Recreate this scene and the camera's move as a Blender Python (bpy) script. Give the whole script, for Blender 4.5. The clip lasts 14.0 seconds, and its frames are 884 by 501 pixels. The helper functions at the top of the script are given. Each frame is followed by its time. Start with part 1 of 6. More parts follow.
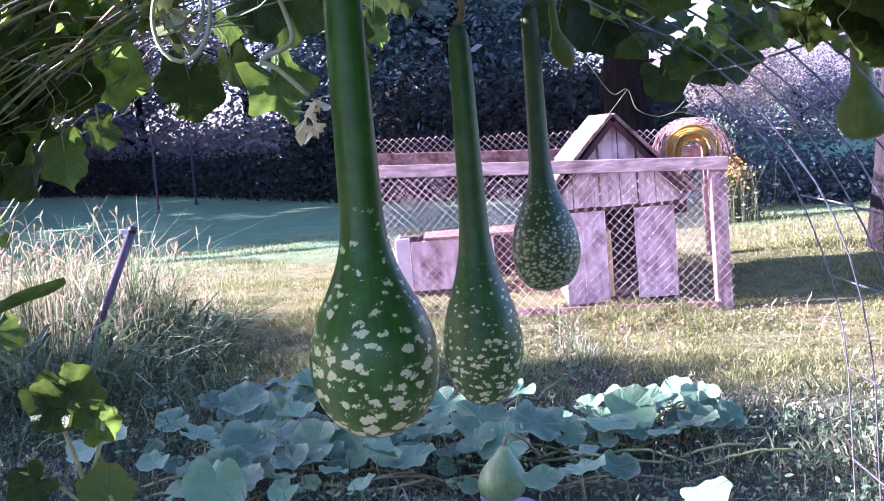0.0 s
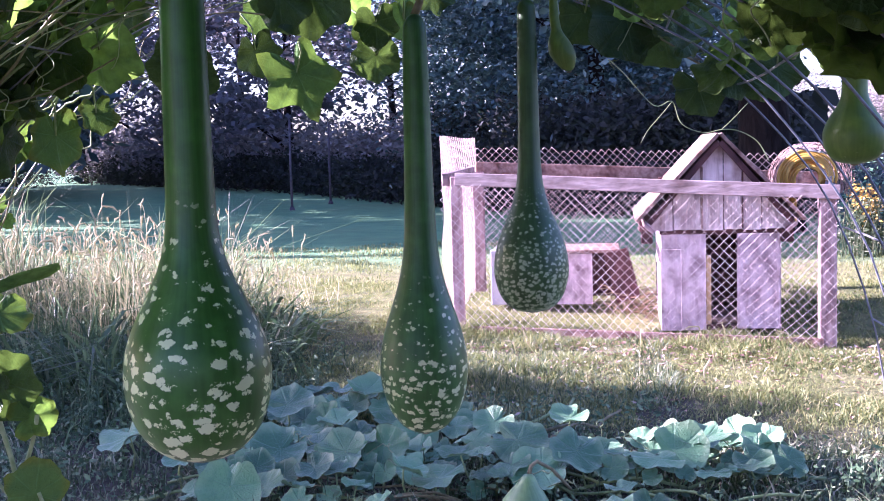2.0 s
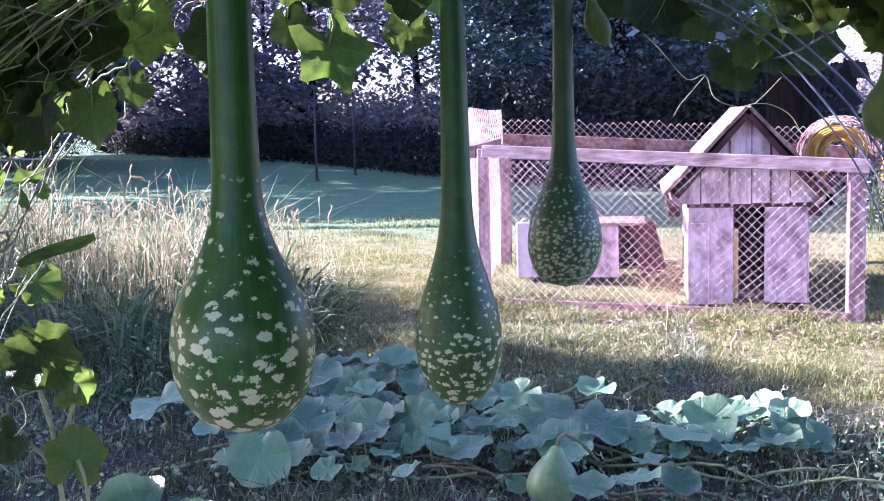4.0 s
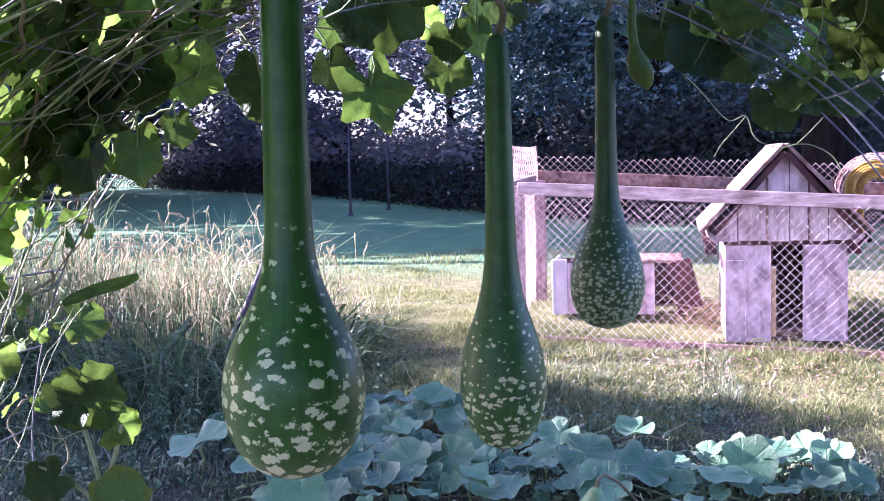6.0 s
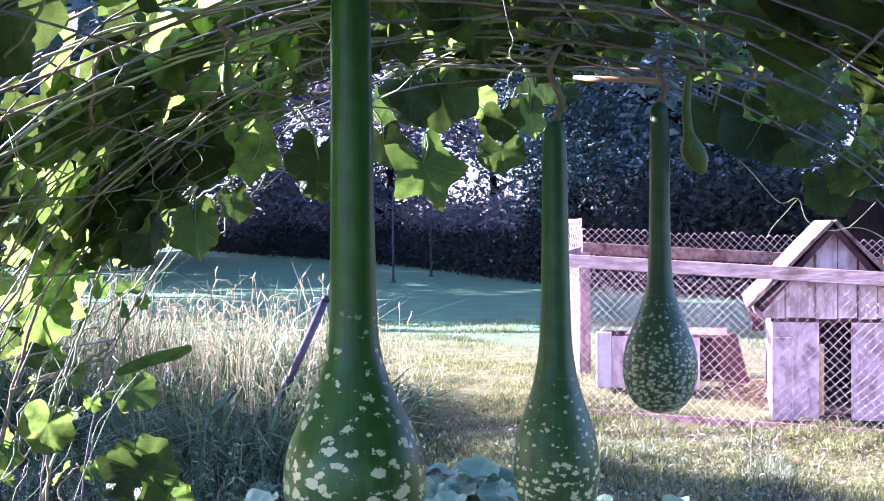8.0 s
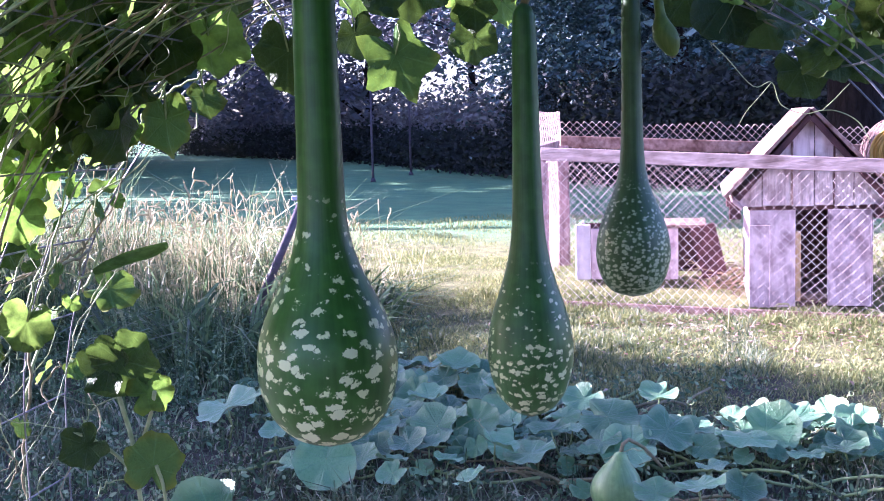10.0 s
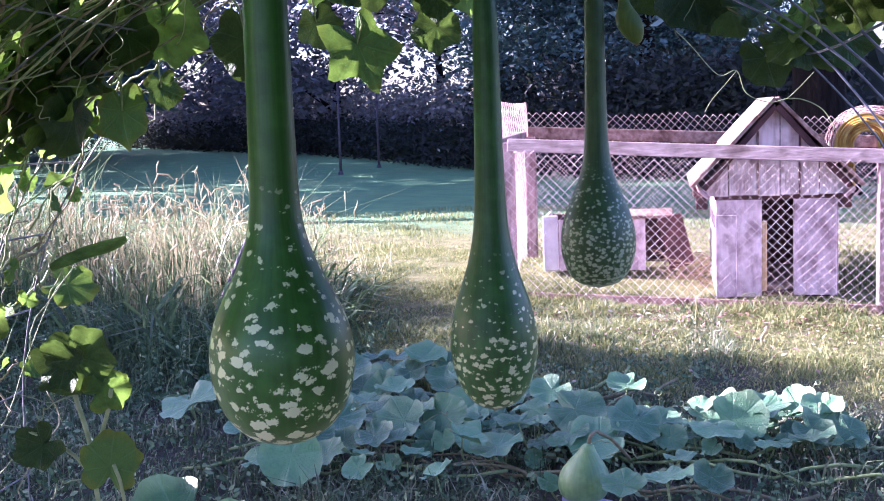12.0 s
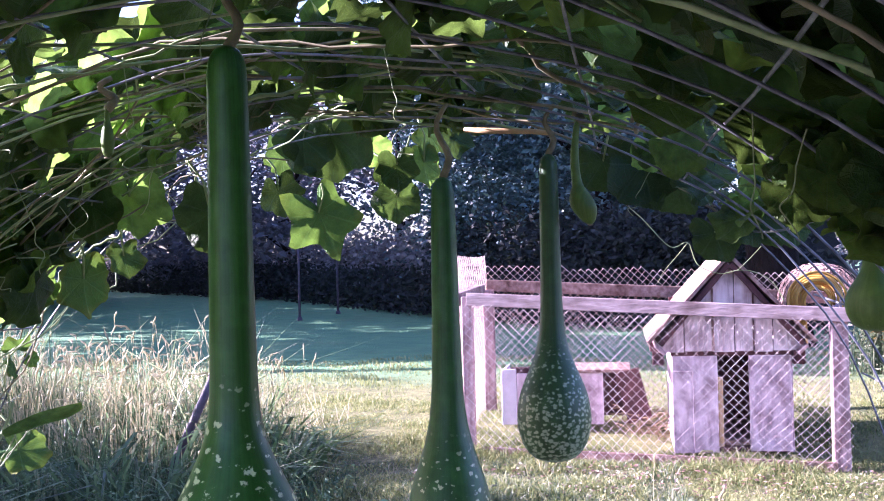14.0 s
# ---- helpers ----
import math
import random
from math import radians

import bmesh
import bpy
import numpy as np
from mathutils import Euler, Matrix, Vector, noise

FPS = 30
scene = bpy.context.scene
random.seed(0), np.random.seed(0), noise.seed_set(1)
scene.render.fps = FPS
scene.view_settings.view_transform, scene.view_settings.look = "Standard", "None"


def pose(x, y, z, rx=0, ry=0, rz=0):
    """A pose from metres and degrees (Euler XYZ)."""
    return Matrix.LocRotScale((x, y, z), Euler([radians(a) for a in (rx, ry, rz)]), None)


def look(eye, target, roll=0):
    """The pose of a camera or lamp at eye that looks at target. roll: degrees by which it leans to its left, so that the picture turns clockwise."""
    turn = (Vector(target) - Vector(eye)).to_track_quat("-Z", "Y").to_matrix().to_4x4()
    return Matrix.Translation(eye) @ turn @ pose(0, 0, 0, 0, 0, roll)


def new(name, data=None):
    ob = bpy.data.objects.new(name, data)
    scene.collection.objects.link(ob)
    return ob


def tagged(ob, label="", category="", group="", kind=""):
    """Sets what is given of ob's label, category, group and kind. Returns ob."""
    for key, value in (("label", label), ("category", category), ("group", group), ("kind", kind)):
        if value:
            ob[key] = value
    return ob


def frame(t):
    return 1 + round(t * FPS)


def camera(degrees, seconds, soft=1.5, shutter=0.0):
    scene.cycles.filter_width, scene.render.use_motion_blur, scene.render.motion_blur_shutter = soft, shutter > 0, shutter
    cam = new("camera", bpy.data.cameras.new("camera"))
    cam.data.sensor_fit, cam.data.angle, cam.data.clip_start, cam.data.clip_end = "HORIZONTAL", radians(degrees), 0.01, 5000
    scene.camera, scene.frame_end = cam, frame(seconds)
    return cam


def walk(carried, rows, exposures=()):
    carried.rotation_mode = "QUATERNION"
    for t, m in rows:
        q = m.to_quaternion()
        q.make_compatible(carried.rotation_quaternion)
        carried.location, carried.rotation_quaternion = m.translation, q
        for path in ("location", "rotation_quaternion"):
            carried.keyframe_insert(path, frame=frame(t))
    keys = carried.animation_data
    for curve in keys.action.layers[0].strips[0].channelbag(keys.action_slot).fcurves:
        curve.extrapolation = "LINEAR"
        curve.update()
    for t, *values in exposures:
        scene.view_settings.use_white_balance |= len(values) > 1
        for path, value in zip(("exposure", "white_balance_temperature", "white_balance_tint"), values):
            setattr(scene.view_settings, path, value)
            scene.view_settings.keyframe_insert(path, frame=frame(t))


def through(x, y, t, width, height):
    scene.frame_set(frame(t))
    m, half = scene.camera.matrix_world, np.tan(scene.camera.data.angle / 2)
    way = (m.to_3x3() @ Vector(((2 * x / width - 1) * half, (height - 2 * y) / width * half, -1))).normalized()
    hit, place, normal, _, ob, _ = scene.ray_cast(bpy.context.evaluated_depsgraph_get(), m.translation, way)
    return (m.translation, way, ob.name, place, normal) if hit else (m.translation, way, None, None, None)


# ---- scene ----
cam = camera(41.4, 14.0, 1.0)
PATH = [
    (0, (0.3170, 0.1264, 1.1990), (0.2634, 2.1155, 0.9971), -4.81),
    (0.1, (0.3200, 0.1469, 1.2110), (0.3063, 2.1365, 1.0070), -5.74),
    (0.2, (0.3240, 0.1675, 1.2230), (0.3414, 2.1574, 1.0233), -6.67),
    (0.3, (0.3280, 0.1880, 1.2350), (0.3357, 2.1803, 1.0603), -7.60),
    (0.4, (0.3295, 0.2034, 1.2412), (0.3173, 2.1970, 1.0820), -7.23),
    (0.5, (0.3310, 0.2188, 1.2474), (0.3053, 2.2129, 1.0959), -6.86),
    (0.6, (0.3370, 0.2329, 1.2357), (0.3064, 2.2278, 1.0963), -6.98),
    (0.7, (0.3490, 0.2470, 1.2240), (0.3430, 2.2404, 1.0620), -7.10),
    (0.8, (0.3660, 0.2659, 1.2114), (0.3540, 2.2552, 1.0053), -6.37),
    (0.9, (0.3840, 0.2847, 1.1988), (0.3754, 2.2691, 0.9491), -5.63),
    (1, (0.4020, 0.3036, 1.1862), (0.3439, 2.2825, 0.9056), -4.90),
    (1.1, (0.4445, 0.3188, 1.1681), (0.2924, 2.2952, 0.9015), -4.10),
    (1.2, (0.4850, 0.3340, 1.1500), (0.2256, 2.3013, 0.8998), -3.30),
    (1.3, (0.5190, 0.3366, 1.1491), (0.1714, 2.2902, 0.8990), -2.76),
    (1.4, (0.5550, 0.3392, 1.1482), (0.1551, 2.2783, 0.8652), -2.23),
    (1.5, (0.5910, 0.3418, 1.1473), (0.2330, 2.2884, 0.8599), -1.69),
    (1.6, (0.6080, 0.3309, 1.1537), (0.2909, 2.2880, 0.8905), -1.34),
    (1.7, (0.6250, 0.3200, 1.1600), (0.3363, 2.2846, 0.9211), -1.00),
    (1.8, (0.6290, 0.3253, 1.1610), (0.3430, 2.2940, 0.9553), -1.20),
    (1.9, (0.6330, 0.3305, 1.1620), (0.3377, 2.3002, 0.9795), -1.40),
    (2, (0.6370, 0.3358, 1.1630), (0.3380, 2.3061, 0.9931), -1.60),
    (2.2, (0.6352, 0.3343, 1.1635), (0.3247, 2.3060, 1.0359), -1.58),
    (4.3, (0.6168, 0.3190, 1.1685), (0.2785, 2.2775, 0.9457), -1.36),
    (4.5, (0.6150, 0.3175, 1.1690), (0.2820, 2.2779, 0.9545), -1.34),
    (4.7, (0.6094, 0.3197, 1.1723), (0.2755, 2.2795, 0.9541), -1.36),
    (5, (0.6010, 0.3230, 1.1773), (0.2400, 2.2798, 0.9756), -1.39),
    (5.2, (0.5986, 0.3169, 1.1789), (0.2057, 2.2673, 0.9753), -1.15),
    (5.5, (0.5950, 0.3077, 1.1814), (0.1730, 2.2524, 0.9810), -0.79),
    (5.7, (0.5970, 0.3101, 1.1824), (0.1720, 2.2565, 1.0066), -1.01),
    (6, (0.6000, 0.3136, 1.1838), (0.2079, 2.2684, 1.0260), -1.35),
    (6.2, (0.5992, 0.3132, 1.1838), (0.1949, 2.2641, 1.0095), -0.98),
    (6.5, (0.5980, 0.3126, 1.1837), (0.1900, 2.2616, 0.9966), -0.42),
    (6.7, (0.5908, 0.3046, 1.1897), (0.1552, 2.2506, 1.0369), -0.16),
    (6.8, (0.5872, 0.3007, 1.1926), (0.1424, 2.2469, 1.0737), -0.02),
    (7, (0.5800, 0.2927, 1.1986), (0.1350, 2.2419, 1.1467), 0.24),
    (7.2, (0.5784, 0.2924, 1.2042), (0.1450, 2.2441, 1.1512), 0.11),
    (7.5, (0.5760, 0.2919, 1.2126), (0.1401, 2.2438, 1.1939), -0.08),
    (7.7, (0.5776, 0.2923, 1.2126), (0.1332, 2.2422, 1.1899), -0.22),
    (8, (0.5800, 0.2929, 1.2126), (0.1200, 2.2388, 1.1685), -0.44),
    (8.2, (0.5820, 0.2899, 1.2092), (0.1086, 2.2321, 1.1478), -0.66),
    (8.5, (0.5850, 0.2854, 1.2042), (0.1491, 2.2358, 1.1273), -0.98),
    (8.7, (0.5874, 0.2800, 1.2003), (0.1503, 2.2289, 1.0971), -1.17),
    (9, (0.5910, 0.2719, 1.1944), (0.1479, 2.2175, 1.0591), -1.46),
    (9.1, (0.5914, 0.2740, 1.1943), (0.1398, 2.2144, 1.0185), -1.48),
    (9.2, (0.5918, 0.2762, 1.1942), (0.1290, 2.2092, 0.9725), -1.51),
    (11.3, (0.6002, 0.3209, 1.1916), (0.2405, 2.2774, 0.9851), -2.02),
    (11.4, (0.6006, 0.3231, 1.1915), (0.2277, 2.2726, 0.9461), -2.05),
    (11.5, (0.6010, 0.3252, 1.1914), (0.2290, 2.2748, 0.9452), -2.07),
    (11.7, (0.6006, 0.3273, 1.1899), (0.2187, 2.2752, 0.9457), -2.03),
    (12, (0.6000, 0.3304, 1.1877), (0.2219, 2.2807, 0.9565), -1.96),
    (12.5, (0.5980, 0.3421, 1.1934), (0.2171, 2.2934, 0.9755), -1.66),
    (12.7, (0.6028, 0.3293, 1.2020), (0.2248, 2.2859, 1.0320), -1.65),
    (12.8, (0.6052, 0.3229, 1.2064), (0.2331, 2.2832, 1.0698), -1.64),
    (13, (0.6100, 0.3101, 1.2150), (0.2669, 2.2798, 1.1646), -1.63),
    (13.2, (0.6084, 0.3042, 1.2245), (0.2783, 2.2768, 1.2241), -1.54),
    (13.5, (0.6060, 0.2954, 1.2388), (0.3019, 2.2720, 1.2626), -1.40),
    (14, (0.6090, 0.3018, 1.2492), (0.3040, 2.2784, 1.2610), -1.40),
]
walk(cam, [(t, look(eye, target, roll)) for t, eye, target, roll in PATH], [(0.0, 2.88, 5150.0, 50.0), (6.5, 2.88, 5080.0, 48.0), (9.0, 3.15, 4980.0, 45.0), (11.5, 2.90, 5120.0, 47.0), (14.0, 2.90, 5120.0, 46.0)])

# ---- light ----
SUN_TRAVEL = Vector((1.0, -0.06, -0.38)).normalized()
world = bpy.data.worlds.new("sky")
scene.world = world
world.use_nodes = True
wn = world.node_tree.nodes
sky = wn.new("ShaderNodeTexSky")
sky.sky_type = "NISHITA"
sky.sun_disc = False
sky.sun_elevation = math.asin(-SUN_TRAVEL.z)
sky.sun_rotation = math.atan2(-SUN_TRAVEL.x, -SUN_TRAVEL.y)
sky.air_density, sky.dust_density, sky.ozone_density = 1.0, 1.5, 1.0
wn["Background"].inputs["Strength"].default_value = 0.054
world.node_tree.links.new(sky.outputs[0], wn["Background"].inputs["Color"])
sun_data = bpy.data.lights.new("sun", "SUN")
sun_data.energy, sun_data.angle, sun_data.color = 5.0, radians(0.6), (1.0, 0.86, 0.68)
sun = new("sun", sun_data)
sun.rotation_mode = "QUATERNION"
sun.rotation_quaternion = SUN_TRAVEL.to_track_quat("-Z", "Y")


# ---- small tools ----
def rnd(a, b):
    return random.uniform(a, b)


class MB:
    """Collects vertices and faces of one mesh, in world metres."""

    def __init__(self):
        self.v, self.f, self.flat = [], [], []

    def add(self, verts, faces):
        n = len(self.v)
        self.v.extend(tuple(p) for p in verts)
        self.f.extend(tuple(i + n for i in q) for q in faces)
        return self

    def box(self, lo, hi, m=None, bevel=0.0):
        b = bmesh.new()
        bmesh.ops.create_cube(b, size=1.0)
        lo, hi = Vector(lo), Vector(hi)
        for w in b.verts:
            w.co = Vector((lo[k] + (w.co[k] + 0.5) * (hi[k] - lo[k]) for k in range(3)))
        if bevel:
            bmesh.ops.bevel(b, geom=b.edges[:], offset=bevel, segments=1, affect="EDGES")
        if m is not None:
            b.transform(m)
        b.verts.ensure_lookup_table()
        self.add([w.co.copy() for w in b.verts], [[w.index for w in q.verts] for q in b.faces])
        b.free()
        return self

    def tube(self, pts, radius, sides=6, caps=True):
        """A tube along points; radius is a number or one per point."""
        pts = [Vector(p) for p in pts]
        n = len(pts)
        rad = radius if isinstance(radius, (list, tuple)) else [radius] * n
        side = None
        verts = []
        for i, p in enumerate(pts):
            d = (pts[min(i + 1, n - 1)] - pts[max(i - 1, 0)])
            d = d.normalized() if d.length > 1e-9 else Vector((0, 0, 1))
            if side is None:
                side = d.orthogonal().normalized()
            side = side - d * side.dot(d)
            side = side.normalized() if side.length > 1e-6 else d.orthogonal().normalized()
            up = d.cross(side)
            for k in range(sides):
                a = 2 * math.pi * k / sides
                verts.append(p + (side * math.cos(a) + up * math.sin(a)) * rad[i])
        faces = []
        for i in range(n - 1):
            for k in range(sides):
                a, b = i * sides + k, i * sides + (k + 1) % sides
                faces.append((a, b, b + sides, a + sides))
        if caps:
            faces.append(tuple(range(sides - 1, -1, -1)))
            faces.append(tuple((n - 1) * sides + k for k in range(sides)))
        return self.add(verts, faces)

    def lathe(self, prof, axis, segs=40, ridges=0.0):
        """prof: (height, radius) pairs; axis(h) gives the centre at that height."""
        verts, faces = [], []
        for h, r in prof:
            c = Vector(axis(h))
            for k in range(segs):
                a = 2 * math.pi * k / segs
                q = r * (1 + ridges * math.cos(8 * a))
                verts.append(c + Vector((q * math.cos(a), q * math.sin(a), 0)))
        for i in range(len(prof) - 1):
            for k in range(segs):
                a, b = i * segs + k, i * segs + (k + 1) % segs
                faces.append((a, b, b + segs, a + segs))
        faces.append(tuple(range(segs - 1, -1, -1)))
        faces.append(tuple((len(prof) - 1) * segs + k for k in range(segs)))
        return self.add(verts, faces)

    def mesh(self, name, material, smooth=False):
        me = bpy.data.meshes.new(name)
        me.from_pydata(self.v, [], self.f)
        if smooth:
            me.shade_smooth()
        me.materials.append(material)
        me.update()
        return me


def thing(name, at, label, category, group="", kind=""):
    ob = new(name)
    ob.empty_display_size = 0.1
    ob.location = at
    return tagged(ob, label, category, group, kind)


def root(ob):
    while ob.parent:
        ob = ob.parent
    return ob


def part(name, mb, material, parent, label="", smooth=False):
    """One mesh object under a thing or a part; mb is in world metres."""
    me = mb.mesh(name, material, smooth)
    me.transform(Matrix.Translation(-root(parent).location))
    ob = new(name, me)
    ob.parent = parent
    return tagged(ob, label)


def solid(name, mb, material, label, category, group="", kind="", smooth=False):
    """A top-level thing of one mesh."""
    return tagged(new(name, mb.mesh(name, material, smooth)), label, category, group, kind)


# ---- materials ----
def material(name):
    m = bpy.data.materials.new(name)
    m.use_nodes = True
    nt = m.node_tree
    return m, nt, nt.nodes["Principled BSDF"], nt.nodes["Material Output"]


def node(nt, kind, **values):
    n = nt.nodes.new(kind)
    for k, v in values.items():
        n.inputs[k.replace("_", " ")].default_value = v
    return n


def ramp(nt, stops, source):
    r = nt.nodes.new("ShaderNodeValToRGB")
    while len(r.color_ramp.elements) < len(stops):
        r.color_ramp.elements.new(0.5)
    for e, (p, c) in zip(r.color_ramp.elements, stops):
        e.position, e.color = p, (*c, 1.0)
    nt.links.new(source, r.inputs[0])
    return r.outputs[0]


def mix(nt, fac, a, b, blend="MIX"):
    n = nt.nodes.new("ShaderNodeMix")
    n.data_type, n.blend_type = "RGBA", blend
    for sock, val in ((n.inputs["Factor"], fac), (n.inputs["A"], a), (n.inputs["B"], b)):
        if isinstance(val, bpy.types.NodeSocket):
            nt.links.new(val, sock)
        else:
            sock.default_value = val if isinstance(val, float) else (*val, 1.0)
    return n.outputs["Result"]


def maths(nt, op, a, b=0.0, c=0.0):
    n = nt.nodes.new("ShaderNodeMath")
    n.operation = op
    for sock, val in zip(n.inputs, (a, b, c)):
        if isinstance(val, bpy.types.NodeSocket):
            nt.links.new(val, sock)
        else:
            sock.default_value = val
    return n.outputs[0]


def coords(nt, which="Object", scale=(1, 1, 1)):
    t = nt.nodes.new("ShaderNodeTexCoord")
    mp = nt.nodes.new("ShaderNodeMapping")
    mp.inputs["Scale"].default_value = scale
    nt.links.new(t.outputs[which], mp.inputs["Vector"])
    return mp.outputs["Vector"]


def noise_tex(nt, vec, scale, detail=3.0, rough=0.55, distortion=0.0):
    n = nt.nodes.new("ShaderNodeTexNoise")
    n.inputs["Scale"].default_value, n.inputs["Detail"].default_value = scale, detail
    n.inputs["Roughness"].default_value, n.inputs["Distortion"].default_value = rough, distortion
    nt.links.new(vec, n.inputs["Vector"])
    return n.outputs["Fac"]


def bump(nt, bsdf, height, strength=0.3, distance=0.01):
    b = nt.nodes.new("ShaderNodeBump")
    b.inputs["Strength"].default_value, b.inputs["Distance"].default_value = strength, distance
    nt.links.new(height, b.inputs["Height"])
    nt.links.new(b.outputs[0], bsdf.inputs["Normal"])


def two_scale(name, stops, fine, coarse, rough=0.8, metal=0.0, scale=(1, 1, 1), bumpy=0.3, dist=0.005, stain=(0.6, 0.6, 0.6), stain_amount=0.5):
    m, nt, b, out = material(name)
    vec = coords(nt, "Object", scale)
    f = noise_tex(nt, vec, fine, 5.0)
    c = noise_tex(nt, coords(nt), coarse, 3.0)
    col = ramp(nt, stops, f)
    dark = maths(nt, "MULTIPLY", ramp_value(nt, c, 0.45, 0.75), stain_amount)
    col = mix(nt, dark, col, stain, "MULTIPLY")
    nt.links.new(col, b.inputs["Base Color"])
    b.inputs["Roughness"].default_value, b.inputs["Metallic"].default_value = rough, metal
    bump(nt, b, f, bumpy, dist)
    return m


def ramp_value(nt, fac, lo, hi):
    n = nt.nodes.new("ShaderNodeMapRange")
    n.inputs["From Min"].default_value, n.inputs["From Max"].default_value = lo, hi
    nt.links.new(fac, n.inputs["Value"])
    return n.outputs["Result"]


def leaf_material(name, top, under, glow, veins=True, rough=0.5, through=0.35, tint=0.35, margin=(0.26, 0.25, 0.05), rim=0.5, sheen=0.0, gloss=0.5, vein_show=0.6):
    """A leaf with pale veins, object to object variation and light passing through."""
    m, nt, b, out = material(name)
    info = nt.nodes.new("ShaderNodeObjectInfo")
    geo = nt.nodes.new("ShaderNodeNewGeometry")
    rand = maths(nt, "FRACT", maths(nt, "ADD", info.outputs["Random"], geo.outputs["Random Per Island"]))
    col = mix(nt, rand, top, under)
    vec = coords(nt, "UV") if veins else coords(nt)
    # without veins the blots span whole clumps, imitating light and shade on crowns
    blot = noise_tex(nt, vec, 22.0 if veins else 1.1, 4.0)
    col = mix(nt, maths(nt, "MULTIPLY", ramp_value(nt, blot, 0.5, 0.75), tint), col, tuple(c * 1.9 for c in top))
    if veins:
        xyz = nt.nodes.new("ShaderNodeSeparateXYZ")
        nt.links.new(vec, xyz.inputs[0])
        ang = maths(nt, "MULTIPLY", maths(nt, "ARCTAN2", xyz.outputs[0], xyz.outputs[1]), 7.0 / (2 * math.pi))
        off = maths(nt, "ABSOLUTE", maths(nt, "SUBTRACT", maths(nt, "FRACT", maths(nt, "ADD", ang, 0.5)), 0.5))
        vein = ramp_value(nt, off, 0.075, 0.0)
        col = mix(nt, maths(nt, "MULTIPLY", vein, vein_show), col, tuple(min(1, c * 2.6 + 0.05) for c in top))
        cells = nt.nodes.new("ShaderNodeTexVoronoi")
        cells.feature = "DISTANCE_TO_EDGE"
        cells.inputs["Scale"].default_value = 13.0
        nt.links.new(vec, cells.inputs["Vector"])
        net = ramp_value(nt, cells.outputs["Distance"], 0.09, 0.0)
        col = mix(nt, maths(nt, "MULTIPLY", net, 0.37 * vein_show), col, tuple(min(1, c * 2.2 + 0.03) for c in top))
        dist = maths(nt, "SQRT", maths(nt, "ADD", maths(nt, "POWER", xyz.outputs[0], 2.0), maths(nt, "POWER", maths(nt, "SUBTRACT", xyz.outputs[1], 0.06), 2.0)))
        worn = maths(nt, "ADD", dist, maths(nt, "MULTIPLY", noise_tex(nt, vec, 4.0, 3.0), 0.22))
        col = mix(nt, maths(nt, "MULTIPLY", ramp_value(nt, worn, 0.46, 0.60), rim), col, margin)
        bump(nt, b, maths(nt, "SUBTRACT", maths(nt, "ADD", blot, maths(nt, "MULTIPLY", vein, 0.8)), maths(nt, "MULTIPLY", net, 0.4)), 0.6, 0.004)
        b.inputs["Sheen Weight"].default_value = sheen
        b.inputs["Specular IOR Level"].default_value = gloss
    nt.links.new(col, b.inputs["Base Color"])
    b.inputs["Roughness"].default_value = rough
    tr = nt.nodes.new("ShaderNodeBsdfTranslucent")
    thin = mix(nt, ramp_value(nt, noise_tex(nt, vec, 5.0, 3.0), 0.35, 0.7), glow, tuple(c * 0.35 for c in glow))
    nt.links.new(mix(nt, 0.25, thin, col), tr.inputs["Color"])
    mx = nt.nodes.new("ShaderNodeMixShader")
    thick = nt.nodes.new("ShaderNodeMapRange")
    thick.inputs["To Min"].default_value, thick.inputs["To Max"].default_value = through * 0.15, min(0.8, through * 2.2)
    nt.links.new(maths(nt, "POWER", maths(nt, "FRACT", maths(nt, "MULTIPLY", rand, 7.31)), 1.7), thick.inputs["Value"])
    nt.links.new(thick.outputs[0], mx.inputs[0])
    nt.links.new(b.outputs[0], mx.inputs[1])
    nt.links.new(tr.outputs[0], mx.inputs[2])
    nt.links.new(mx.outputs[0], out.inputs[0])
    return m


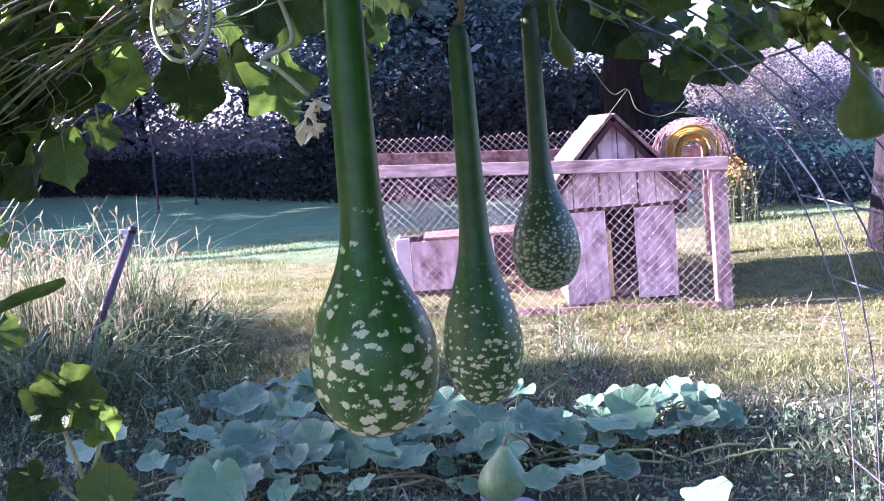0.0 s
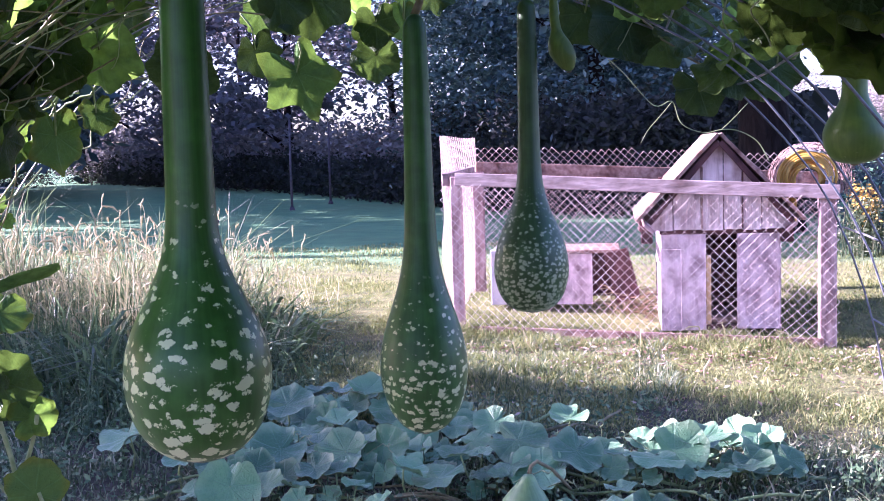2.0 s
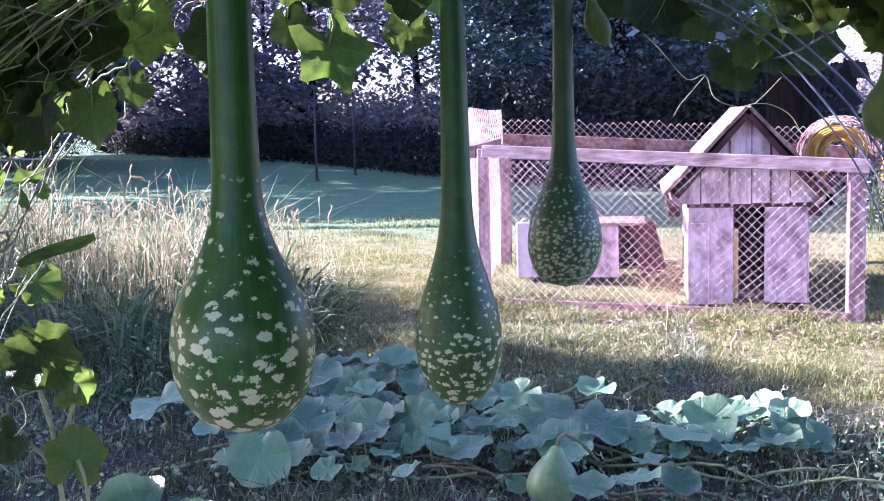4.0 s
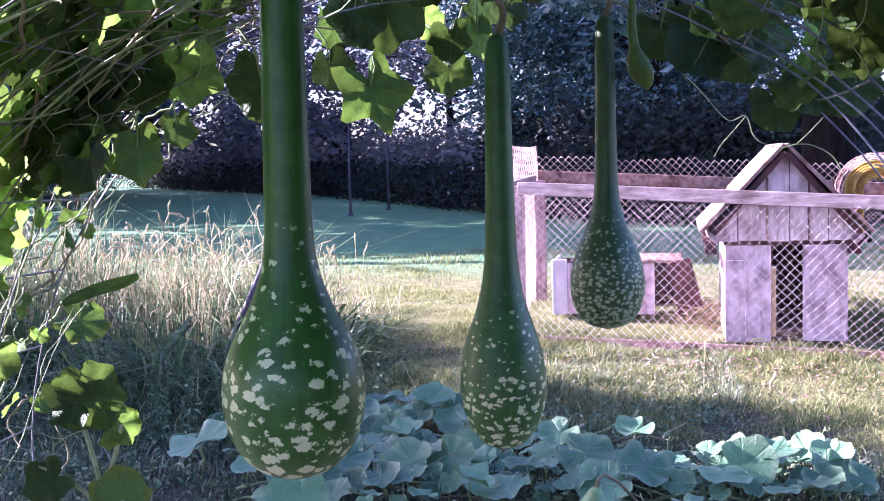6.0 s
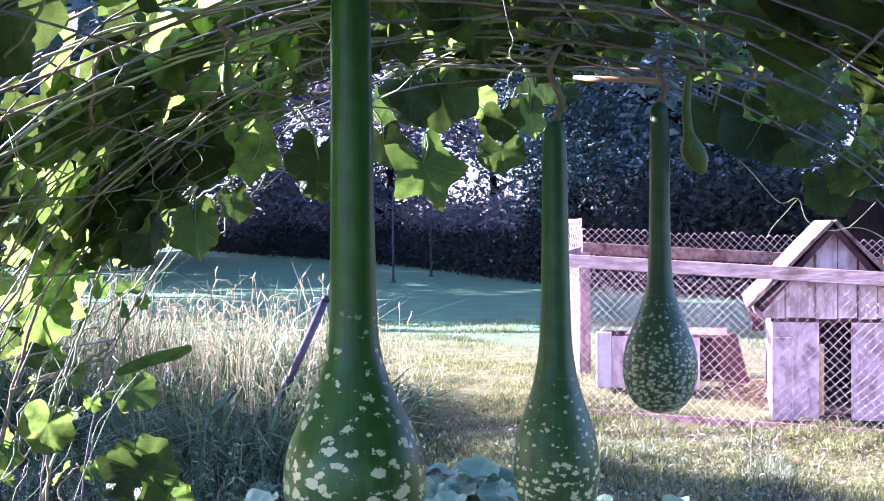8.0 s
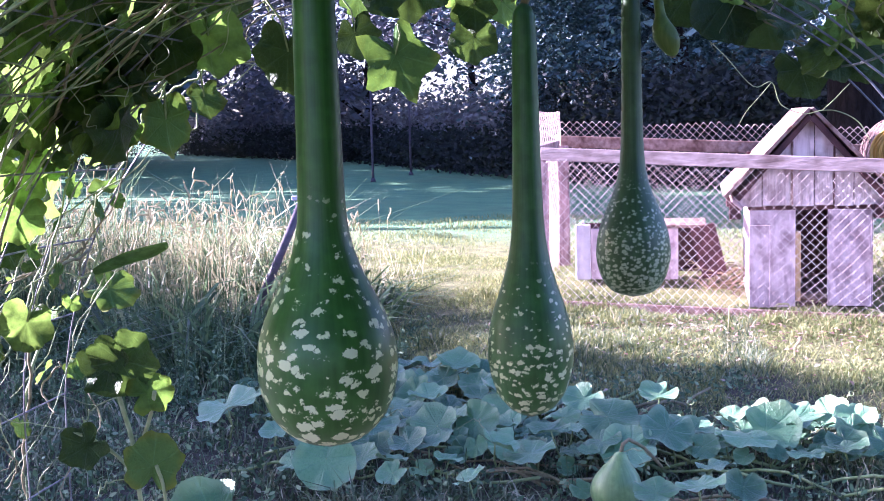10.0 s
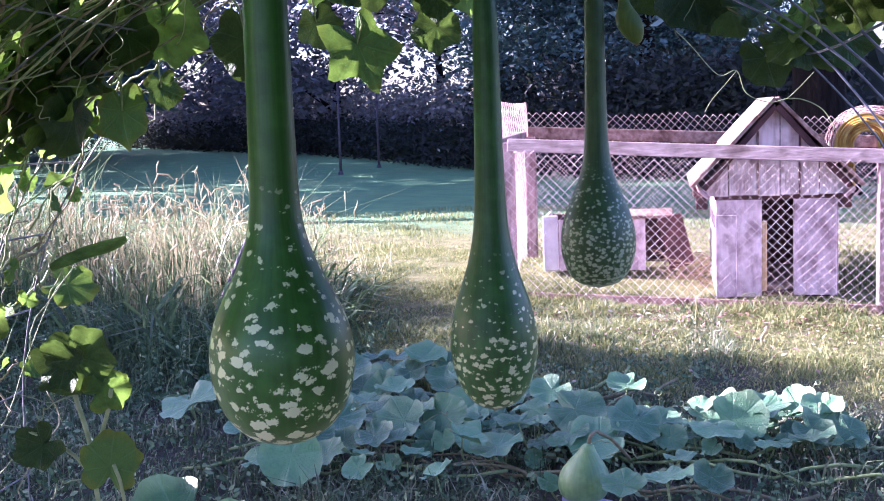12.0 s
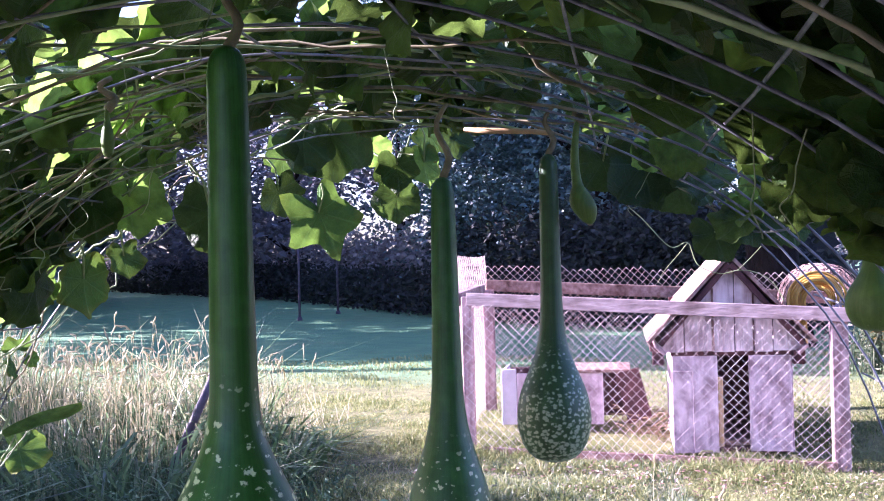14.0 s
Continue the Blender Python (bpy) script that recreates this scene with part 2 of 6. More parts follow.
def gourd_material(name, dark, light, spot, spot_from, spot_to, scale, cut=0.56, amount=1.0, rough=0.32):
    """Waxy green rind, pale flecks on the belly that crowd towards the blossom end, faint stripes up the neck."""
    m, nt, b, out = material(name)
    vec = coords(nt)
    xyz = nt.nodes.new("ShaderNodeSeparateXYZ")
    nt.links.new(vec, xyz.inputs[0])
    h = xyz.outputs[2]
    ang = maths(nt, "ARCTAN2", xyz.outputs[0], xyz.outputs[1])
    cmb = nt.nodes.new("ShaderNodeCombineXYZ")
    nt.links.new(maths(nt, "MULTIPLY", maths(nt, "SINE", ang), 1.0), cmb.inputs[0])
    nt.links.new(maths(nt, "COSINE", ang), cmb.inputs[1])
    nt.links.new(maths(nt, "MULTIPLY", h, 1.2), cmb.inputs[2])
    stripe = noise_tex(nt, cmb.outputs[0], 9.0, 2.0)
    base = mix(nt, maths(nt, "MULTIPLY", ramp_value(nt, stripe, 0.3, 0.75), 0.6), dark, light)
    mottle = noise_tex(nt, vec, 34.0, 3.0)
    base = mix(nt, maths(nt, "MULTIPLY", ramp_value(nt, mottle, 0.45, 0.8), 0.35), base, tuple(c * 1.8 for c in light))
    jag = noise_tex(nt, vec, scale * 2.6, 4.0, 0.7)
    warp = nt.nodes.new("ShaderNodeTexNoise")
    warp.inputs["Scale"].default_value, warp.inputs["Detail"].default_value = scale * 1.3, 2.0
    nt.links.new(vec, warp.inputs["Vector"])
    shift = nt.nodes.new("ShaderNodeVectorMath")
    shift.operation = "MULTIPLY_ADD"
    shift.inputs[1].default_value = (0.55 / scale, 0.55 / scale, 0.8 / scale)
    nt.links.new(warp.outputs["Color"], shift.inputs[0])
    nt.links.new(coords(nt, "Object", (0.86, 0.86, 1.3)), shift.inputs[2])
    cells = nt.nodes.new("ShaderNodeTexVoronoi")
    cells.inputs["Scale"].default_value = scale
    nt.links.new(shift.outputs[0], cells.inputs["Vector"])
    own = nt.nodes.new("ShaderNodeSeparateColor")
    nt.links.new(cells.outputs["Color"], own.inputs[0])
    crowd = maths(nt, "ADD", maths(nt, "MULTIPLY", ramp_value(nt, h, spot_to, spot_from), 0.34), maths(nt, "MULTIPLY", own.outputs[0], 0.26))
    reach = maths(nt, "ADD", crowd, maths(nt, "MULTIPLY", maths(nt, "SUBTRACT", jag, 0.5), 1.15))
    mask = maths(nt, "MULTIPLY", maths(nt, "SUBTRACT", maths(nt, "ADD", reach, cut), cells.outputs["Distance"]), 14.0)
    clampn = nt.nodes.new("ShaderNodeClamp")
    nt.links.new(mask, clampn.inputs[0])
    limit = ramp_value(nt, h, spot_to * 1.12, spot_to * 0.86)
    mask = maths(nt, "MULTIPLY", maths(nt, "MULTIPLY", clampn.outputs[0], limit), amount)
    col = mix(nt, mask, base, spot)
    nt.links.new(col, b.inputs["Base Color"])
    b.inputs["Roughness"].default_value = rough
    b.inputs["Coat Weight"].default_value, b.inputs["Coat Roughness"].default_value = 0.2, 0.3
    b.inputs["Specular IOR Level"].default_value = 0.4
    bump(nt, b, maths(nt, "ADD", mottle, maths(nt, "MULTIPLY", mask, 0.3)), 0.12, 0.003)
    return m


def blade_material(name, stops, through=0.3, glow=(0.35, 0.42, 0.14), dry=0.45, rough=0.6):
    m, nt, b, out = material(name)
    geo = nt.nodes.new("ShaderNodeNewGeometry")
    col = ramp(nt, stops, geo.outputs["Random Per Island"])
    patch = noise_tex(nt, coords(nt), 0.9, 4.0)
    col = mix(nt, maths(nt, "MULTIPLY", ramp_value(nt, patch, 0.4, 0.7), dry), col, (0.34, 0.33, 0.13))
    nt.links.new(col, b.inputs["Base Color"])
    b.inputs["Roughness"].default_value = rough
    tr = nt.nodes.new("ShaderNodeBsdfTranslucent")
    nt.links.new(mix(nt, 0.5, col, glow), tr.inputs["Color"])
    mx = nt.nodes.new("ShaderNodeMixShader")
    mx.inputs[0].default_value = through
    nt.links.new(b.outputs[0], mx.inputs[1])
    nt.links.new(tr.outputs[0], mx.inputs[2])
    nt.links.new(mx.outputs[0], out.inputs[0])
    return m


def ground_material():
    m, nt, b, out = material("ground_soil_and_lawn")
    vec = coords(nt)
    xyz = nt.nodes.new("ShaderNodeSeparateXYZ")
    nt.links.new(vec, xyz.inputs[0])
    fine = noise_tex(nt, vec, 60.0, 6.0, 0.7)
    mid = noise_tex(nt, vec, 3.0, 4.0)
    wide = noise_tex(nt, vec, 0.35, 3.0)
    soil = ramp(nt, [(0.3, (0.024, 0.022, 0.016)), (0.7, (0.095, 0.085, 0.062))], fine)
    dry = mix(nt, ramp_value(nt, noise_tex(nt, vec, 7.0, 5.0, 0.7), 0.35, 0.65), ramp(nt, [(0.3, (0.05, 0.065, 0.02)), (0.7, (0.16, 0.16, 0.06))], fine), ramp(nt, [(0.3, (0.13, 0.14, 0.05)), (0.7, (0.34, 0.31, 0.13))], fine))
    lawn = ramp(nt, [(0.25, (0.085, 0.215, 0.108)), (0.75, (0.155, 0.325, 0.152))], mid)
    lawn = mix(nt, maths(nt, "MULTIPLY", ramp_value(nt, wide, 0.5, 0.7), 0.35), lawn, (0.2, 0.24, 0.10))
    col = mix(nt, ramp_value(nt, maths(nt, "ADD", maths(nt, "ADD", xyz.outputs[1], maths(nt, "MULTIPLY", ramp_value(nt, xyz.outputs[0], 0.2, 1.4), 1.9)), maths(nt, "MULTIPLY", mid, 1.5)), 7.2, 8.6), soil, dry)
    col = mix(nt, ramp_value(nt, maths(nt, "ADD", xyz.outputs[1], maths(nt, "MULTIPLY", wide, 2.0)), 11.5, 13.5), col, lawn)
    nt.links.new(col, b.inputs["Base Color"])
    b.inputs["Roughness"].default_value = 0.95
    bump(nt, b, fine, 0.6, 0.02)
    return m


def bark_material(name, a, c):
    m, nt, b, out = material(name)
    vec = coords(nt, "Object", (1, 1, 0.22))
    f = noise_tex(nt, vec, 16.0, 5.0, 0.65, 0.6)
    nt.links.new(ramp(nt, [(0.3, a), (0.7, c)], f), b.inputs["Base Color"])
    b.inputs["Roughness"].default_value = 0.95
    b.inputs["Specular IOR Level"].default_value = 0.1
    bump(nt, b, f, 0.9, 0.03)
    return m


M_ground = ground_material()
M_wood = two_scale("weathered_pinkish_wood", [(0.25, (0.20, 0.11, 0.115)), (0.5, (0.42, 0.28, 0.295)), (0.8, (0.60, 0.44, 0.45))], 16.0, 8.0, 0.85, 0, (2.2, 2.2, 0.3), 0.7, 0.008, (0.36, 0.27, 0.25), 0.9)
M_wood_h = two_scale("weathered_rail_wood", [(0.25, (0.14, 0.10, 0.105)), (0.55, (0.28, 0.215, 0.235)), (0.8, (0.42, 0.345, 0.365))], 16.0, 6.0, 0.85, 0, (0.25, 2.5, 2.5), 0.7, 0.008, (0.4, 0.3, 0.28), 0.9)
M_roof = two_scale("weathered_roof_boards", [(0.25, (0.15, 0.08, 0.065)), (0.55, (0.34, 0.22, 0.19)), (0.8, (0.50, 0.37, 0.33))], 14.0, 9.0, 0.9, 0, (2.0, 0.5, 2.0), 0.9, 0.012, (0.36, 0.24, 0.2), 0.9)
M_ply = two_scale("whitewashed_plywood", [(0.25, (0.36, 0.25, 0.29)), (0.5, (0.64, 0.50, 0.565)), (0.8, (0.80, 0.67, 0.73))], 14.0, 9.0, 0.8, 0, (1.6, 1.6, 0.4), 0.5, 0.006, (0.34, 0.25, 0.26), 1.0)
M_gable = two_scale("pale_gable_boards", [(0.25, (0.44, 0.31, 0.32)), (0.5, (0.76, 0.62, 0.64)), (0.8, (0.86, 0.75, 0.77))], 16.0, 8.0, 0.85, 0, (2.2, 2.2, 0.3), 0.7, 0.008, (0.36, 0.27, 0.25), 0.9)
# red-brown boards; inside and under the eaves their dark tone stands for shade
M_dark_in = two_scale("red_brown_shade_boards", [(0.3, (0.04, 0.016, 0.018)), (0.7, (0.12, 0.05, 0.05))], 12.0, 3.0, 0.9)
M_galv = two_scale("galvanised_wire", [(0.3, (0.50, 0.42, 0.44)), (0.7, (0.80, 0.70, 0.73))], 60.0, 3.0, 0.5, 0.2, bumpy=0.1, stain=(0.4, 0.3, 0.3), stain_amount=0.8)
M_rusty = two_scale("rusty_wire", [(0.3, (0.46, 0.30, 0.28)), (0.7, (0.82, 0.67, 0.66))], 50.0, 4.0, 0.6, 0.3, bumpy=0.1)
M_roll = two_scale("rust_brown_mesh", [(0.3, (0.18, 0.10, 0.085)), (0.7, (0.44, 0.30, 0.28))], 50.0, 4.0, 0.6, 0.3, bumpy=0.1)
M_rustwire = two_scale("dull_panel_wire", [(0.3, (0.10, 0.10, 0.118)), (0.7, (0.30, 0.30, 0.34))], 40.0, 5.0, 0.45, 0.5, bumpy=0.1)
M_gourd_a = gourd_material("speckled_gourd_rind", (0.024, 0.100, 0.013), (0.058, 0.180, 0.034), (0.70, 0.79, 0.50), 0.0, 0.27, 64.0, 0.045, 1.0, 0.36)
M_gourd_b = gourd_material("fine_speckled_gourd_rind", (0.022, 0.088, 0.019), (0.052, 0.160, 0.040), (0.60, 0.68, 0.44), 0.0, 0.24, 76.0, 0.04, 1.0, 0.42)
M_gourd_c = gourd_material("dull_speckled_gourd_rind", (0.020, 0.062, 0.016), (0.046, 0.112, 0.034), (0.42, 0.50, 0.34), 0.0, 0.22, 112.0, 0.10, 0.85, 0.45)
M_gourd_young = gourd_material("young_gourd_rind", (0.075, 0.14, 0.016), (0.135, 0.21, 0.034), (0.5, 0.55, 0.3), 0.0, 0.02, 90.0, -0.3, 0.3, 0.5)
M_gourd_pale = gourd_material("pale_gourd_rind", (0.13, 0.23, 0.095), (0.22, 0.33, 0.14), (0.6, 0.62, 0.42), 0.0, 0.02, 90.0, -0.3, 0.3, 0.4)
M_stem = two_scale("green_vine_stem", [(0.3, (0.17, 0.24, 0.08)), (0.7, (0.34, 0.40, 0.18))], 50.0, 8.0, 0.6, bumpy=0.2, dist=0.002)
M_stem_dry = two_scale("dry_vine_stem", [(0.3, (0.14, 0.12, 0.06)), (0.7, (0.30, 0.26, 0.15))], 50.0, 8.0, 0.7, bumpy=0.2, dist=0.002)
M_shoot = two_scale("pale_hairy_stalk", [(0.3, (0.24, 0.30, 0.13)), (0.7, (0.40, 0.44, 0.24))], 50.0, 8.0, 0.7, bumpy=0.2, dist=0.002)
M_tendril = two_scale("pale_tendril", [(0.3, (0.20, 0.25, 0.10)), (0.7, (0.37, 0.41, 0.21))], 50.0, 8.0, 0.5, bumpy=0.2, dist=0.002)
M_flower = leaf_material("withered_flower", (0.78, 0.75, 0.54), (0.88, 0.85, 0.66), (0.9, 0.86, 0.64), False, 0.7, 0.4)
M_leaf_arch = leaf_material("arch_leaf", (0.012, 0.034, 0.007), (0.034, 0.076, 0.015), (0.37, 0.58, 0.10), True, 0.5, 0.42, 0.3, (0.12, 0.13, 0.02), 0.3, 0.0, 0.2, 0.35)
# shaded copy of the arch leaf, passing less light
M_leaf_dark = leaf_material("shaded_arch_leaf", (0.014, 0.038, 0.009), (0.034, 0.076, 0.018), (0.30, 0.50, 0.08), True, 0.5, 0.10, 0.3, (0.10, 0.13, 0.02), 0.25, 0.0, 0.25, 0.35)
# yellowing leaf, its colour also raised to stand for leaves in sun
M_leaf_pale = leaf_material("yellow_and_sunlit_leaf", (0.042, 0.096, 0.022), (0.095, 0.170, 0.048), (0.30, 0.52, 0.07), True, 0.6, 0.29, 0.35, (0.22, 0.20, 0.02), 0.6, 0.0, 0.15, 0.4)
M_leaf_ground = leaf_material("ground_vine_leaf", (0.024, 0.098, 0.043), (0.165, 0.345, 0.168), (0.20, 0.38, 0.12), True, 0.38, 0.14, 0.5, (0.32, 0.42, 0.24), 0.45, 0.15, 0.6, 0.28)
M_tree_leaf = leaf_material("tree_foliage", (0.034, 0.074, 0.084), (0.150, 0.230, 0.255), (0.12, 0.2, 0.05), False, 0.45, 0.12, 0.8)
M_hedge_leaf = leaf_material("shaded_hedge_foliage", (0.016, 0.020, 0.022), (0.042, 0.048, 0.052), (0.15, 0.2, 0.06), False, 0.9, 0.08, 0.0)
M_low_hedge = leaf_material("low_hedge_foliage", (0.042, 0.072, 0.082), (0.072, 0.110, 0.124), (0.12, 0.2, 0.08), False, 0.9, 0.1, 0.15)
# distance haze and far sunlight are mixed into these four foliage colours
M_haze_leaf = leaf_material("hazy_sparse_foliage", (0.095, 0.098, 0.120), (0.18, 0.175, 0.215), (0.2, 0.18, 0.14), False, 0.9, 0.15)
M_brush_leaf = leaf_material("hazy_brush_foliage", (0.19, 0.175, 0.20), (0.36, 0.33, 0.34), (0.2, 0.18, 0.10), False, 0.9, 0.15)
M_blue_leaf = leaf_material("blue_haze_foliage", (0.085, 0.090, 0.125), (0.15, 0.155, 0.20), (0.2, 0.2, 0.2), False, 0.9, 0.15)
M_sunny_leaf = leaf_material("sunlit_hazy_foliage", (0.22, 0.185, 0.195), (0.32, 0.27, 0.275), (0.5, 0.45, 0.35), False, 0.7, 0.3)
M_grass = blade_material("lawn_blades", [(0.0, (0.07, 0.11, 0.035)), (0.45, (0.16, 0.20, 0.07)), (0.8, (0.34, 0.32, 0.13)), (1.0, (0.50, 0.43, 0.22))])
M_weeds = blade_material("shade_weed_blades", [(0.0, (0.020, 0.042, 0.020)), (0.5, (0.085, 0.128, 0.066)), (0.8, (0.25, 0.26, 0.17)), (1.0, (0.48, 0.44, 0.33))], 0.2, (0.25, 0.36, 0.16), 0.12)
M_tall = blade_material("tall_grass_blades", [(0.0, (0.011, 0.036, 0.012)), (0.6, (0.042, 0.105, 0.036)), (0.88, (0.15, 0.24, 0.10)), (1.0, (0.44, 0.44, 0.27))], 0.35, (0.3, 0.42, 0.2), 0.12, 0.38)
M_broad = blade_material("broadleaf_weed_leaves", [(0.0, (0.018, 0.044, 0.018)), (0.6, (0.085, 0.16, 0.075)), (1.0, (0.27, 0.34, 0.19))], 0.2, (0.2, 0.32, 0.14), 0.0)
M_seed = blade_material("seed_heads", [(0.0, (0.32, 0.31, 0.18)), (1.0, (0.58, 0.53, 0.37))], 0.45, (0.75, 0.68, 0.48))
M_litter = blade_material("fallen_leaves", [(0.0, (0.10, 0.05, 0.035)), (0.5, (0.34, 0.20, 0.16)), (0.8, (0.52, 0.40, 0.34)), (1.0, (0.66, 0.60, 0.55))], 0.15, (0.4, 0.3, 0.2), 0.0)
M_bark = bark_material("dark_bark", (0.007, 0.005, 0.005), (0.026, 0.019, 0.019))
M_bark_grey = bark_material("grey_bark", (0.012, 0.010, 0.012), (0.046, 0.040, 0.046))
M_hose = two_scale("yellow_hose", [(0.3, (0.42, 0.22, 0.03)), (0.7, (0.66, 0.40, 0.07))], 20.0, 4.0, 0.45)
M_purple = two_scale("faded_purple_pipe", [(0.3, (0.048, 0.037, 0.052)), (0.7, (0.11, 0.082, 0.115))], 30.0, 5.0, 0.5)
M_cap = two_scale("dark_pipe_end", [(0.3, (0.02, 0.02, 0.025)), (0.7, (0.05, 0.05, 0.06))], 30.0, 5.0, 0.5)
M_pole = two_scale("dark_pole", [(0.3, (0.06, 0.05, 0.07)), (0.7, (0.14, 0.11, 0.15))], 20.0, 3.0, 0.7)
M_card = two_scale("lavender_cardboard", [(0.3, (0.36, 0.31, 0.40)), (0.7, (0.54, 0.48, 0.58))], 30.0, 5.0, 0.85, bumpy=0.2)
M_white = two_scale("white_box_paint", [(0.3, (0.55, 0.49, 0.56)), (0.7, (0.72, 0.66, 0.72))], 12.0, 2.0, 0.6, bumpy=0.15)
M_twig = two_scale("dead_brush", [(0.3, (0.14, 0.095, 0.055)), (0.7, (0.32, 0.23, 0.13))], 30.0, 5.0, 0.9)
M_stick = two_scale("tan_stick", [(0.3, (0.42, 0.26, 0.12)), (0.7, (0.62, 0.42, 0.2))], 30.0, 5.0, 0.6)
M_soil_in = two_scale("leaf_litter", [(0.3, (0.10, 0.06, 0.05)), (0.7, (0.3, 0.2, 0.15))], 40.0, 6.0, 0.95)


# ---- ground ----
def ground_z(x, y):
    t = min(1.0, max(0.0, (y - 6.9) / 1.6))
    bank = 0.10 * t * t * (3 - 2 * t)
    lump = 0.02 * math.sin(1.7 * x + 0.4) * math.sin(1.3 * y) if abs(x) < 30 and y < 30 else 0.0
    return bank + lump


def build_ground():
    xs = sorted({-3000, -900, -300, -120, -60, -30, 30, 60, 120, 300, 900, 3000} | {round(-20 + 0.5 * i, 2) for i in range(81)})
    ys = sorted({-3000, -900, -300, -100, -40, -15, -6, 60, 100, 200, 500, 1200, 3000} | {round(-4 + 0.4 * i, 2) for i in range(111)})
    mb = MB()
    mb.v = [(x, y, ground_z(x, y)) for y in ys for x in xs]
    w = len(xs)
    mb.f = [(j * w + i, j * w + i + 1, (j + 1) * w + i + 1, (j + 1) * w + i) for j in range(len(ys) - 1) for i in range(w - 1)]
    solid("ground", mb, M_ground, "lawn and bare garden soil, partly in shade", "ground", kind="structure", smooth=True)


build_ground()

# ---- gourds ----
def smooth_profile(pairs, length, steps=64):
    """Fills a profile between its (height, radius) pairs with a smooth curve."""
    hs = np.array([p[0] for p in pairs])
    rs = np.array([p[1] for p in pairs])
    s = np.linspace(0, 1, steps)
    hh = length * (0.5 - 0.5 * np.cos(np.pi * s))
    rr = np.interp(hh, hs, rs)
    for _ in range(3):
        rr[1:-1] = 0.25 * rr[:-2] + 0.5 * rr[1:-1] + 0.25 * rr[2:]
    return list(zip(hh.tolist(), np.maximum(rr, 0.0006).tolist()))


def hanging_gourd(x, y, z, length, pairs, mat_, stem_to, label, lean=(0, 0), bend=0.0, segs=56):
    def axis(h):
        t = h / length
        return (lean[0] * t + bend * math.sin(math.pi * t), lean[1] * t, h)
    g = thing("hanging_gourd", (x, y, z), label, "gourd", "gourds hanging from the arch")
    mb = MB().lathe([(h, r) for h, r in smooth_profile(pairs, length)], axis, segs)
    me = mb.mesh("rind", mat_, True)
    body = new("rind", me)
    body.parent = g
    top = Vector((x, y, z)) + Vector(axis(length))
    pts = [top + Vector((0, 0, -0.006))]
    n = 8
    for i in range(1, n + 1):
        t = i / n
        pts.append(top.lerp(Vector(stem_to), t) + Vector((0.010 * math.sin(7 * t), 0.008 * math.sin(6 * t), 0)))
    stem = part("stem", MB().tube(pts, [0.0068 - 0.003 * i / n for i in range(n + 1)], 8), M_stem_dry, g, "twisted tan stem", True)
    tip = MB().lathe([(0, 0.001), (0.0015, 0.006), (0.003, 0.005)], lambda h: (x, y, z - 0.002 + h), 12)
    part("blossom_scar", tip, M_stem_dry, body, "brown blossom scar", True)
    return g


K1 = 0.000648
P1 = [(0, 0), (10 * K1, 50 * K1), (30 * K1, 78 * K1), (57 * K1, 102 * K1), (107 * K1, 120 * K1), (157 * K1, 124 * K1), (207 * K1, 116 * K1), (257 * K1, 93 * K1),
      (297 * K1, 69 * K1), (347 * K1, 49 * K1), (397 * K1, 41 * K1), (497 * K1, 39.5 * K1), (597 * K1, 38 * K1), (797 * K1, 36 * K1), (965 * K1, 34 * K1), (990 * K1, 29 * K1), (1003 * K1, 18 * K1), (1008 * K1, 0)]
hanging_gourd(0.186, 1.53, 0.834, 0.653, P1, M_gourd_a, (0.197, 1.53, 1.58), "large dark green gourd with cream flecks and a long neck")
K2 = 0.00093
P2 = [(0, 0), (6 * K2, 26 * K2), (15 * K2, 40 * K2), (45 * K2, 63 * K2), (95 * K2, 77 * K2), (145 * K2, 76 * K2), (185 * K2, 68 * K2), (215 * K2, 57 * K2), (245 * K2, 46 * K2),
      (295 * K2, 33 * K2), (345 * K2, 28 * K2), (445 * K2, 25 * K2), (545 * K2, 23.5 * K2), (645 * K2, 22 * K2), (705 * K2, 20 * K2), (722 * K2, 14 * K2), (730 * K2, 0)]
hanging_gourd(0.321, 2.19, 0.704, 0.679, P2, M_gourd_b, (0.325, 2.19, 1.50), "slim dark green gourd with fine pale flecks and a long neck")
K3 = 0.00107
P3 = [(0, 0), (4 * K3, 28 * K3), (12 * K3, 42 * K3), (32 * K3, 58 * K3), (72 * K3, 68.5 * K3), (112 * K3, 65 * K3), (142 * K3, 56 * K3), (162 * K3, 46 * K3), (192 * K3, 33 * K3),
      (232 * K3, 23 * K3), (282 * K3, 20 * K3), (382 * K3, 18.5 * K3), (482 * K3, 17.5 * K3), (550 * K3, 16 * K3), (562 * K3, 0)]
hanging_gourd(0.47, 2.58, 0.847, 0.602, P3, M_gourd_c, (0.478, 2.58, 1.54), "small-bellied dull green gourd with dense pale flecks")


def young_gourd(x, y, z, length, r, neck, label, stem_to, lean=(0, 0), mat_=None, bend=0.0, ratio=0.3):
    pairs = [(0, 0), (0.02 * length, 0.4 * r), (0.10 * length, 0.8 * r), (ratio * 0.8 * length, r), (ratio * 1.25 * length, 0.85 * r), (ratio * 1.7 * length, neck * 1.35), (0.75 * length, neck), (0.97 * length, neck * 0.8), (length, 0)]
    return hanging_gourd(x, y, z, length, pairs, mat_ or M_gourd_young, stem_to, label, lean, bend, 28)


